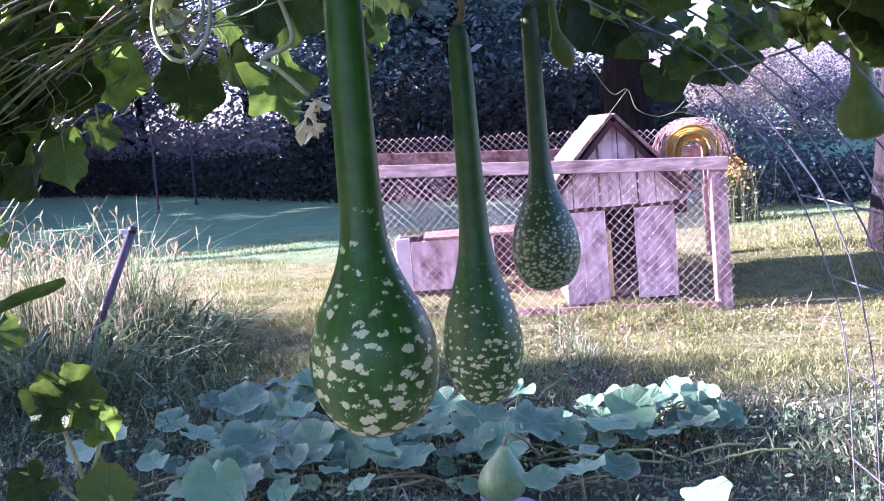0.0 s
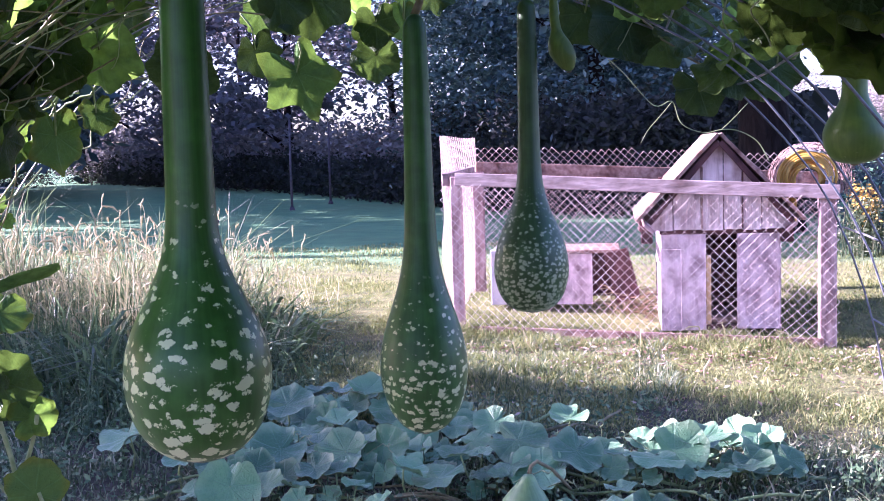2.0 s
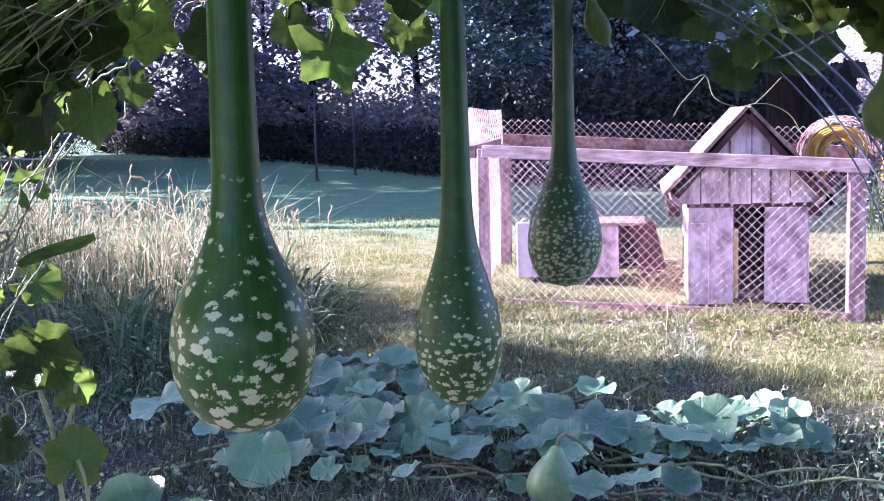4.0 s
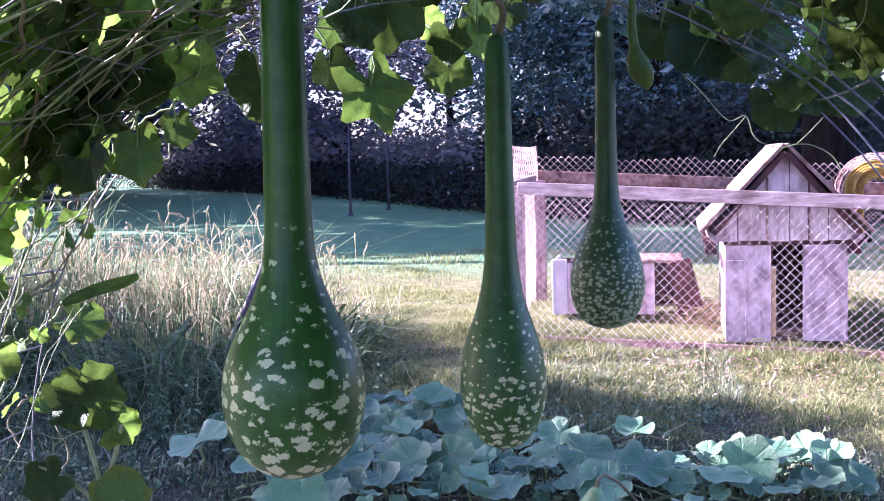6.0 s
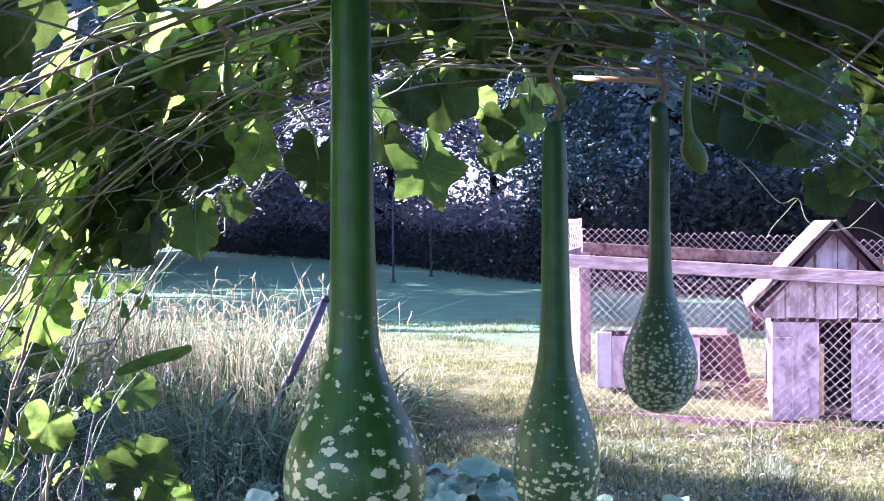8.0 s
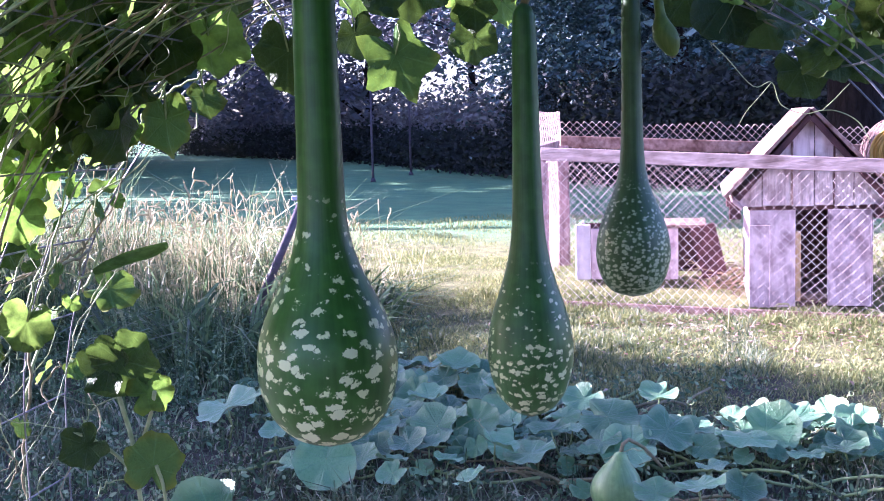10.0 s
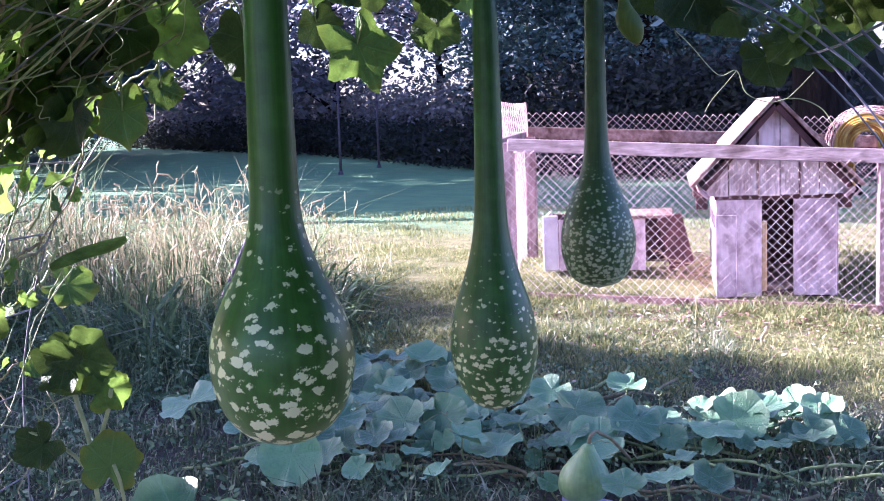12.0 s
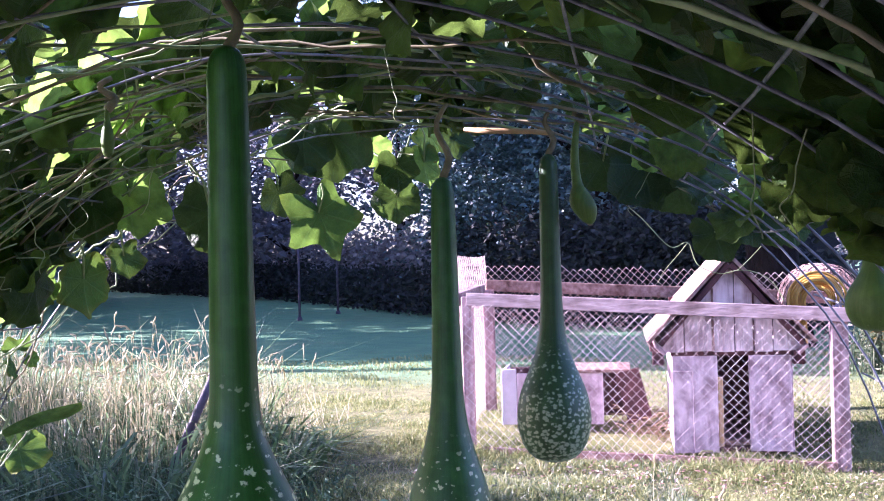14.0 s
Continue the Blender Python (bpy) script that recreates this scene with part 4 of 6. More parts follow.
# leaves low inside the foot of the arch at its shaded side
droop_leaf((-0.80, 2.5, 0.80), (-0.83, 2.5, 0.68), (0.5, -1, 0.2), 0.12, ARCH_LEAVES)
droop_leaf((-0.86, 2.6, 1.02), (-0.90, 2.6, 0.90), (0.6, -1, 0.2), 0.12, PALE_LEAVES)
rolled, flat_ = MB(), []
for k in range(13):
    t = k / 12
    c = Vector((-0.885, 2.95, 0.849)).lerp(Vector((-0.686, 2.945, 0.921)), t) + Vector((0, 0, 0.006 * math.sin(5 * t)))
    r = 0.006 + 0.017 * math.sin(math.pi * min(1.0, 0.12 + 0.8 * t)) * (0.9 + 0.1 * math.sin(9 * t))
    for q in range(10):
        a = math.radians(150 + 235 * q / 9 + 25 * t)
        rolled.v.append((c.x - 0.34 * r * math.sin(a), c.y + r * math.cos(a), c.z + 0.94 * r * math.sin(a)))
        flat_.append((0.09 * (q - 4.5), t - 0.3))
rolled.f = [(k * 10 + q, k * 10 + q + 1, k * 10 + q + 11, k * 10 + q + 10) for k in range(12) for q in range(9)]
lay_uv(part("leaf", rolled, M_leaf_arch, VINE, "dark leaf rolled up along its length", True).data, flat_)
part("leaf_stalk", MB().tube([(-0.885, 2.95, 0.849), (-0.93, 2.96, 0.83), (-0.99, 2.97, 0.85)], 0.0025, 6), M_stem, VINE, smooth=True)
droop_leaf((-0.96, 3.15, 0.775), (-0.81, 3.15, 0.742), (0.45, -0.6, 0.75), 0.15, PALE_LEAVES)


def build_side_shoot():
    """An upright shoot rising from the soil inside the arch foot, its leaves on thick stalks."""
    t = thing("side_shoot", (-0.46, 2.3, 0.0), "upright gourd shoot with thick pale stalks and lobed leaves", "vine")
    part("stem", MB().tube(flow([(-0.43, 2.34, 0.0), (-0.445, 2.32, 0.3), (-0.459, 2.3, 0.508), (-0.467, 2.3, 0.605), (-0.489, 2.3, 0.691), (-0.506, 2.3, 0.776)], 4), 0.0048, 8), M_shoot, t, smooth=True)
    part("stem", MB().tube(flow([(-0.464, 2.3, 0.57), (-0.44, 2.3, 0.62), (-0.42, 2.295, 0.67), (-0.41, 2.29, 0.706)], 4), 0.0042, 8), M_shoot, t, smooth=True)
    part("stem", MB().tube(flow([(-0.41, 2.34, 0.0), (-0.405, 2.31, 0.3), (-0.40, 2.29, 0.5), (-0.41, 2.28, 0.565)], 4), 0.0036, 8), M_shoot, t, smooth=True)
    part("stem", MB().tube(flow([(-0.462, 2.3, 0.53), (-0.50, 2.3, 0.575), (-0.55, 2.29, 0.61), (-0.585, 2.28, 0.625)], 4), 0.0036, 8), M_shoot, t, smooth=True)
    for at, tip, normal, size, meshes in (((-0.50, 2.29, 0.750), (-0.60, 2.27, 0.785), (0.1, -1, 0.3), 0.115, DARK_LEAVES), ((-0.475, 2.285, 0.765), (-0.43, 2.26, 0.67), (0.15, -1, -0.1), 0.145, DARK_LEAVES),
                                          ((-0.425, 2.29, 0.702), (-0.36, 2.27, 0.745), (0.5, -0.75, 0.5), 0.09, PALE_LEAVES), ((-0.42, 2.285, 0.56), (-0.395, 2.27, 0.66), (0.45, -0.9, 0.2), 0.12, PALE_LEAVES),
                                          ((-0.55, 2.28, 0.600), (-0.62, 2.26, 0.55), (0.2, -1, 0.4), 0.10, DARK_LEAVES)):
        put_leaf(t, meshes, at, normal, Vector(tip) - Vector(at), size)
    for at, way, i in (((-0.46, 2.3, 0.53), (-1, -0.3, 0.1), 3), ((-0.49, 2.3, 0.69), (-1, -0.2, -0.2), 5)):
        part("tendril", MB().tube(curl(at, way, 0.11, 0.012, 4, i), 0.0014, 5), M_tendril, t, smooth=True)


build_side_shoot()


def build_tendrils():
    rng = random.Random(9)
    for i in range(46):
        s, y = rng.uniform(0.12, 0.66) if i % 3 else rng.uniform(0.12, 0.4), rng.uniform(1.3, 3.0)
        p = arch_point(s, y)
        inward = (Vector((ARCH_X, y, 0.6)) - p).normalized()
        way = inward + Vector((rng.uniform(-0.8, 0.8), rng.uniform(-0.8, 0.8), -0.5))
        pts = curl(p, way, rng.uniform(0.08, 0.2), rng.uniform(0.008, 0.02), rng.uniform(1.5, 4.0), i)
        # none hangs before the gourd in the middle
        if 0.3 < p.x < 0.64 and y > 1.6:
            continue
        part("tendril", MB().tube(pts, 0.0009, 5), M_tendril, VINE, smooth=True)


build_tendrils()

# two tendrils close by, one with a withered flower
near = thing("hanging_tendril", (0.2, 0.72, 1.40), "pale green tendril with a withered flower at its tip", "tendril")
pts = [Vector((0.222, 0.47, 1.297)), Vector((0.214, 0.52, 1.303)), Vector((0.211, 0.58, 1.309)), Vector((0.217, 0.63, 1.305)), Vector((0.228, 0.68, 1.287)), Vector((0.235, 0.70, 1.264)), Vector((0.237, 0.70, 1.248)), Vector((0.222, 0.70, 1.241)), Vector((0.229, 0.70, 1.236)), Vector((0.243, 0.70, 1.222))]
stem_ = part("stem", MB().tube(flow(pts, 5), 0.0013, 6), M_tendril, near, smooth=True)


def crumpled(at, seed, wide, tall, count):
    """Withered petals pressed together round a place."""
    rp = random.Random(seed)
    petals = MB()
    for k in range(count):
        a = k * 0.9
        c = Vector(at) + Vector((rp.gauss(0, wide), rp.gauss(0, 0.8 * wide), rp.uniform(-tall, 0.15 * tall)))
        d = Vector((math.cos(a) * 0.0055, math.sin(a) * 0.005, rp.uniform(-0.009, 0.001)))
        w = Vector((-math.sin(a), math.cos(a), rp.uniform(-0.5, 0.5))) * 0.003
        up = Vector((rp.uniform(-0.002, 0.002), 0, rp.uniform(-0.002, 0.003)))
        petals.add([c, c + d * 0.4 + w, c + d * 0.9 + w * 0.8 + up, c + d * 1.1, c + d * 0.85 - w * 0.9 - up, c + d * 0.4 - w], [(0, 1, 2, 3), (0, 3, 4, 5)])
    return petals


part("flower", crumpled((0.243, 0.70, 1.219), 4, 0.0025, 0.014, 24), M_flower, stem_, "withered cream flower", True)
near = thing("curled_tendril", (0.223, 0.52, 1.37), "pale green tendril looped round a withered bud", "tendril")
pts = [Vector((0.128, 0.66, 1.40)), Vector((0.173, 0.59, 1.335)), Vector((0.202, 0.545, 1.290)), Vector((0.224, 0.524, 1.268))]
for i in range(30):
    a = 1.4 - i * 0.3
    pts.append(Vector((0.226 + (0.011 - 0.00015 * i) * math.cos(a), 0.52 + 0.006 * math.sin(a * 0.9), 1.245 + (0.019 - 0.0003 * i) * math.sin(a))))
loop_ = part("stem", MB().tube(flow(pts[:6], 5), 0.0008, 6), M_tendril, near, smooth=True)
part("coil", MB().tube(pts[5:], 0.0008, 6), M_tendril, near, smooth=True)
part("flower", crumpled((0.223, 0.52, 1.253), 8, 0.0022, 0.014, 22), M_tendril, loop_, "withered pale green bud", True)


shoot = thing("vine_shoot", (0.74, 3.4, 1.3), "pale looping vine shoot reaching out from the arch", "vine")
part("stem", MB().tube(flow([(0.62, 3.05, 1.36), (0.66, 3.2, 1.33), (0.73, 3.36, 1.262), (0.777, 3.4, 1.272), (0.80, 3.4, 1.215), (0.856, 3.4, 1.190), (0.90, 3.4, 1.197), (0.94, 3.4, 1.193), (0.987, 3.4, 1.166), (1.017, 3.4, 1.115)], 5), 0.0012, 6), M_tendril, shoot, smooth=True)
part("tendril", MB().tube(flow([(0.777, 3.4, 1.272), (0.75, 3.4, 1.24), (0.715, 3.4, 1.20), (0.698, 3.4, 1.170)], 4), 0.0009, 5), M_tendril, shoot, smooth=True)
part("tendril", MB().tube(flow([(0.90, 3.4, 1.197), (0.93, 3.4, 1.225), (0.965, 3.4, 1.262)], 4), 0.0009, 5), M_tendril, shoot, smooth=True)


# ---- gourd vine on the ground ----
def build_ground_vine():
    rng = random.Random(21)
    v = thing("ground_vine", (0.2, 4.6, 0.0), "sprawling gourd vine with broad blue-green leaves on the soil", "vine")
    spots = []

    def try_leaf(x, y, size, lift):
        for (a, b, c) in spots:
            if (a - x) ** 2 + (b - y) ** 2 < (0.30 * (size + c)) ** 2:
                return
        spots.append((x, y, size))
        z = ground_z(x, y) + lift
        n = Vector((rng.uniform(-0.5, 0.4), rng.uniform(-0.95, 0.2), 1.0))
        tip = Vector((rng.uniform(-1, 1), rng.uniform(-1.0, 0.3), 0))
        put_leaf(v, GROUND_LEAVES, (x, y, z), n, tip, size)
        foot = Vector((x + rng.uniform(-0.06, 0.06), y + rng.uniform(-0.02, 0.1), ground_z(x, y)))
        part("leaf_stalk", MB().tube([foot, Vector((x, y, z)).lerp(foot, 0.45) + Vector((rng.uniform(-0.02, 0.02), 0.01, 0)), (x, y, z)], [0.004, 0.0035, 0.003], 5), M_stem, v, smooth=True)

    # the large leaves that stand clear of the rest
    for x, y, size in ((-1.07, 4.16, 0.25), (-0.83, 4.02, 0.12), (-0.63, 3.02, 0.24), (-0.50, 3.08, 0.14), (-0.22, 3.0, 0.2), (-0.28, 4.1, 0.18), (-0.06, 3.97, 0.15), (0.1, 4.16, 0.15), (0.28, 4.28, 0.22),
                       (0.49, 4.18, 0.2), (0.45, 4.68, 0.16), (0.17, 4.62, 0.15), (-0.42, 5.05, 0.21), (-0.56, 5.16, 0.17), (0.88, 3.26, 0.19), (0.68, 3.10, 0.13), (0.475, 3.58, 0.13), (0.59, 3.64, 0.15)):
        try_leaf(x, y, size, 0.10 + 0.35 * size)
    for x, y, size in ((0.72, 3.76, 0.13), (0.24, 3.72, 0.07), (0.64, 3.95, 0.13), (-0.46, 3.97, 0.11), (-0.34, 3.72, 0.1), (-0.1, 3.71, 0.11), (0.96, 4.57, 0.14), (1.05, 4.53, 0.16),
                       (1.1, 4.37, 0.14), (0.88, 4.6, 0.11), (1.14, 4.16, 0.09), (1.17, 4.6, 0.13), (-0.68, 4.03, 0.08), (-0.95, 4.75, 0.15), (-1.15, 4.6, 0.12), (-0.8, 4.5, 0.14)):
        try_leaf(x, y, size, 0.08 + 0.3 * size)
    # the bed between its near and far edge
    for i in range(1300):
        x = rng.uniform(-0.7, 1.2)
        near = 3.72 + 0.36 * min(1.0, (x + 0.6) / 0.9) + 0.1 * max(0.0, x - 0.3)
        far = 5.3 if x < -0.3 else max(4.58, 5.3 - 1.35 * (x + 0.3))
        y = near + (far - near) * rng.random()
        size = rng.choice((rng.uniform(0.07, 0.12), rng.uniform(0.12, 0.22)))
        try_leaf(x, y, size, rng.uniform(0.03, 0.09) + 0.45 * size)
    for i in range(26):
        try_leaf(rng.uniform(-1.4, -0.6), rng.uniform(4.2, 5.3), rng.uniform(0.06, 0.13), rng.uniform(0.05, 0.12))
    for i in range(16):
        x, y = rng.uniform(-1.1, 0.5), rng.uniform(3.8, 4.9)
        pts = []
        a = rng.uniform(-0.7, 0.7)
        for k in range(12):
            pts.append(Vector((x, y, ground_z(x, y) + 0.02 + 0.05 * abs(math.sin(k * 0.7 + i)))))
            a += rng.uniform(-0.35, 0.35)
            x += 0.10 * math.cos(a)
            y += 0.07 * math.sin(a)
        part("stem", MB().tube(pts, rng.uniform(0.004, 0.007), 6), M_stem_dry if i % 2 else M_stem, v, smooth=True)
    for i in range(14):
        x, y = rng.uniform(-1, 1.2), rng.uniform(3.8, 4.9)
        part("tendril", MB().tube(curl((x, y, ground_z(x, y) + 0.12), (rng.uniform(-1, 1), -0.4, 0.6), rng.uniform(0.1, 0.25), 0.015, 2.5, i), 0.0018, 4), M_tendril, v, smooth=True)


build_ground_vine()

card = MB()
ring = []
rng_card = random.Random(3)
for k in range(20):
    a = 2 * math.pi * k / 20
    r = 0.92 + 0.24 * math.sin(3 * a + 2) + 0.08 * math.sin(7 * a) + rng_card.uniform(-0.04, 0.04)
    ring.append((0.385 + 0.165 * r * math.cos(a), 3.69 + 0.15 * r * math.sin(a)))
card.v = [(x, y, ground_z(x, y) + 0.018 + 0.008 * math.sin(9 * x)) for x, y in ring] + [(x, y, ground_z(x, y) + 0.024 + 0.008 * math.sin(9 * x)) for x, y in ring]
card.f = [tuple(range(19, -1, -1)), tuple(range(20, 40))] + [(k, (k + 1) % 20, 20 + (k + 1) % 20, 20 + k) for k in range(20)]
solid("cardboard", card, M_card, "torn sheet of lavender cardboard under a gourd on the soil", "cardboard")

lying = thing("resting_gourd", (0.346, 3.73, 0.026), "pale green pear-shaped gourd resting on cardboard", "gourd")
pp = smooth_profile([(0, 0), (0.004, 0.043), (0.021, 0.069), (0.057, 0.079), (0.092, 0.072), (0.124, 0.050), (0.149, 0.029), (0.172, 0.017), (0.179, 0)], 0.179, 40)
body = new("rind", MB().lathe(pp, lambda h: (0.06 * (h / 0.179) ** 2 * 0.3, 0, h), 32).mesh("rind", M_gourd_pale, True))
body.parent = lying
part("stem", MB().tube([(0.364, 3.73, 0.2), (0.369, 3.74, 0.222), (0.386, 3.755, 0.234), (0.43, 3.79, 0.20), (0.48, 3.86, 0.12)], [0.007, 0.006, 0.006, 0.005, 0.005], 7), M_stem_dry, lying, "dry brown stem", True)


# ---- chain link pen ----
def chain_panel(p0, p1, z0, z1a, z1b, pitch=0.056, wire=0.0022, sag=0.0):
    """Zigzag wires between two feet; z0 the bottom, z1a and z1b the heights at either end."""
    mb = MB()
    p0, p1 = Vector(p0), Vector(p1)
    length = (p1 - p0).length
    d = (p1 - p0) / length
    n = Vector((-d.y, d.x, 0))
    half = pitch / 2
    cols = int(length / half)
    for c in range(cols):
        pts = []
        top = z1a + (z1b - z1a) * (c / cols)
        rows = int((top - z0) / half)
        for r in range(rows + 1):
            odd = (r + c) % 2
            u = (c + odd) * half
            q = p0 + d * u
            bow = sag * math.sin(math.pi * u / length) * math.sin(2.2 * (r / max(1, rows)))
            pts.append(Vector((q.x, q.y, z0 + r * half)) + n * ((0.0022 if odd else -0.0022) + bow + 0.004 * math.sin(u * 5 + r * 0.6)) + Vector((0.007 * math.sin(r * 0.37 + u * 2.1), 0, 0.006 * math.sin(u * 4.3 + r * 0.21))))
        mb.tube(pts, wire, 4, False)
    return mb


def build_pen():
    pen = thing("chain_link_pen", (0.7, 8.0, 0.05), "small animal pen of galvanised chain link on a weathered wooden frame", "pen")
    for x, y, h, w in ((1.79, 7.1, 0.90, 0.045), (-0.36, 7.57, 1.00, 0.034), (-0.385, 8.95, 1.00, 0.040), (2.10, 8.92, 0.95, 0.03)):
        z = ground_z(x, y) - 0.05
        part("post", MB().box((x - w, y - w, z), (x + w, y + w, h), None, 0.004), M_roof if x > 1.9 else M_wood, pen)

    def rail(a, b, h, th, name="rail"):
        a, b = Vector(a), Vector(b)
        d = b - a
        m = Matrix.Translation(a) @ d.to_track_quat("X", "Z").to_matrix().to_4x4()
        part(name, MB().box((0, -th / 2, -h), (d.length, th / 2, 0), m, 0.003), M_roof if name in ("back_rail", "base_board") else M_wood_h, pen)

    rail((-0.35, 7.495, 1.025), (1.85, 7.035, 0.915), 0.079, 0.04)
    rail((-0.43, 7.56, 1.02), (-0.43, 8.95, 1.04), 0.08, 0.04)
    rail((-0.40, 8.99, 1.075), (2.12, 8.95, 0.935), 0.085, 0.04, "back_rail")
    rail((1.805, 7.15, 0.9), (2.10, 8.88, 0.93), 0.08, 0.04)
    rail((-0.36, 7.50, 0.075), (1.76, 7.04, 0.06), 0.10, 0.03, "base_board")
    part("mesh_panel", chain_panel((-0.44, 7.478, 0), (1.845, 7.005, 0), 0.02, 0.955, 0.85, wire=0.0016, sag=0.03), M_galv, pen, "galvanised chain link mesh", True)
    part("mesh_panel", chain_panel((-0.44, 7.5, 0), (-0.41, 9.0, 0), 0.05, 1.25, 1.27, 0.075, 0.0024, 0.02), M_rusty, pen, "galvanised chain link mesh", True)
    part("mesh_panel", chain_panel((-0.43, 9.03, 0), (2.13, 8.99, 0), 0.08, 1.20, 1.08, wire=0.0027, sag=0.03), M_rusty, pen, "rusty chain link mesh", True)
    part("mesh_panel", chain_panel((1.815, 7.16, 0), (2.125, 8.97, 0), 0.02, 0.92, 1.05, wire=0.0018), M_rusty, pen, "galvanised chain link mesh", True)
    # spare mesh folded over the corner at the back
    mb = MB()
    for c in range(22):
        for layer in (0, 1):
            pts = []
            for r in range(30):
                t = -0.35 + r / 29 * (math.pi + 0.7)
                odd = (r + c) % 2
                rad = 0.225 - 0.022 * layer + 0.012 * math.sin(3 * t + c + layer)
                pts.append((1.885 - rad * math.cos(t) + 0.004 * odd, 8.02 + 0.03 * layer + (c + odd) * 0.028, 0.895 + rad * 1.08 * math.sin(t)))
            mb.tube(pts, 0.0017, 3, False)
    part("mesh_roll", mb, M_roll, pen, "loose loop of chain link mesh")


build_pen()


# ---- dog house ----
def build_dog_house():
    h = thing("dog_house", (1.24, 7.8, 0.08), "small gabled wooden dog house with whitewashed walls and plank gable", "dog house")
    x0, x1, y0, y1, z0, zt = 0.885, 1.575, 7.35, 8.35, 0.06, 0.645
    # front wall: two plywood panels beside the doorway, a raised lower board at the left
    part("front_panel", MB().box((x0, y0, z0), (1.143, y0 + 0.02, zt), None, 0.003), M_ply, h, "whitewashed plywood panel")
    part("front_panel", MB().box((1.323, y0 - 0.008, z0 + 0.01), (x1 - 0.012, y0 + 0.02, zt - 0.012), None, 0.003), M_ply, h, "whitewashed plywood panel")
    part("front_board", MB().box((x0 - 0.004, y0 - 0.018, z0), (1.0, y0 - 0.002, 0.545), None, 0.003), M_ply, h, "pale cover board")
    part("side_wall", MB().box((x0, y0 + 0.021, z0), (x0 + 0.02, y1, zt), None, 0.003), M_ply, h)
    part("side_wall", MB().box((x1 - 0.02, y0 + 0.021, z0), (x1, y1, zt), None, 0.003), M_ply, h)
    # back wall and floor: the doorway's shade is in their dark colour
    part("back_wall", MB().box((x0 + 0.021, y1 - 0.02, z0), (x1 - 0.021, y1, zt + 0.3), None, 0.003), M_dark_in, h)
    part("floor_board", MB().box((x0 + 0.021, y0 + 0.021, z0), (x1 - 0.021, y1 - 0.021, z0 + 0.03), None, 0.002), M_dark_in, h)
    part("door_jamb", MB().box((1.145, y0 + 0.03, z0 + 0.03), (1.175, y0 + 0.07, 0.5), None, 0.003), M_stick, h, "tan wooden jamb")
    # a dark strip drawn for the shaded gap below the gable
    part("gap_shade", MB().box((x0 - 0.01, y0 - 0.006, 0.632), (x1 + 0.01, y0 + 0.03, 0.662), None, 0.002), M_dark_in, h, "dark strip for the shaded gap under the gable")
    # gable: vertical boards cut to the slope
    apex, xm = 1.185, 1.217
    slope = (apex - 0.70) / 0.42
    edges = [0.80, 0.955, 1.119, 1.245, 1.352, 1.462, 1.62]
    for i in range(len(edges) - 1):
        a, b = edges[i] + 0.003, edges[i + 1] - 0.003
        xs = [a, b] if not a < xm < b else [a, xm, b]
        zs = [max(0.672, apex - abs(x - xm) * slope - 0.004) for x in xs]
        y = y0 - 0.022 - 0.004 * (i % 2)
        lo = 0.655 + 0.006 * (i % 2)
        mb = MB()
        n = len(xs)
        for yy in (y, y + 0.018):
            mb.v += [(x, yy, lo) for x in xs] + [(x, yy, z) for x, z in zip(xs, zs)]
        for k in range(n - 1):
            mb.f += [(k, k + 1, n + k + 1, n + k), (2 * n + k + 1, 2 * n + k, 3 * n + k, 3 * n + k + 1), (n + k, n + k + 1, 3 * n + k + 1, 3 * n + k), (k + 1, k, 2 * n + k, 2 * n + k + 1)]
        mb.f += [(0, n, 3 * n, 2 * n), (n - 1, 3 * n - 1, 4 * n - 1, 2 * n - 1)]
        part("gable_board", mb, M_gable, h)
    part("batten", MB().box((1.113, y0 - 0.04, 0.66), (1.127, y0 - 0.027, 1.03), None, 0.002), M_roof, h, "thin tan batten")
    part("batten", MB().box((1.347, y0 - 0.04, 0.66), (1.357, y0 - 0.027, 1.0), None, 0.002), M_dark_in, h, "dark crack strip")
    # roof: planks along each slope, with their ends showing at the front
    for side in (-1, 1):
        run, drop = 0.445, 0.52
        ex = xm + side * run
        v = Vector((side * run, 0, -drop))
        length = v.length
        v.normalize()
        rot = Matrix((v, Vector((0, 1, 0)), v.cross(Vector((0, 1, 0))))).transposed().to_4x4()
        if rot.determinant() < 0:
            rot = Matrix((v, Vector((0, 1, 0)), -v.cross(Vector((0, 1, 0))))).transposed().to_4x4()
        m = Matrix.Translation((xm, 0, 1.205)) @ rot
        lift = 1 if (rot @ Vector((0, 0, 1))).z > 0 else -1
        w = length / 5
        lo, hi = sorted((-0.0025 * lift, 0.0005 * lift))
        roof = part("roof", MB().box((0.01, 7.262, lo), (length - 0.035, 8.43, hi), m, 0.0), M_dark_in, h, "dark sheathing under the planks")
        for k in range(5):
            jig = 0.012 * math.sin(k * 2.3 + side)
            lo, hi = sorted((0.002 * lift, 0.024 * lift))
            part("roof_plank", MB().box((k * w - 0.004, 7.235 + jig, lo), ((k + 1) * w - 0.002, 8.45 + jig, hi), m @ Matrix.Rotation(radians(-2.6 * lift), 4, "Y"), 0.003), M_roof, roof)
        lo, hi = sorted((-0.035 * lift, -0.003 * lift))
        # the overhang's shade is in the rafter's dark colour
        part("rafter", MB().box((0.03, 7.255, lo), (length - 0.04, 7.28, hi), m, 0.003), M_dark_in, roof, "rafter coloured dark for the shade under the overhang")
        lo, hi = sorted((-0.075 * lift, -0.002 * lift))
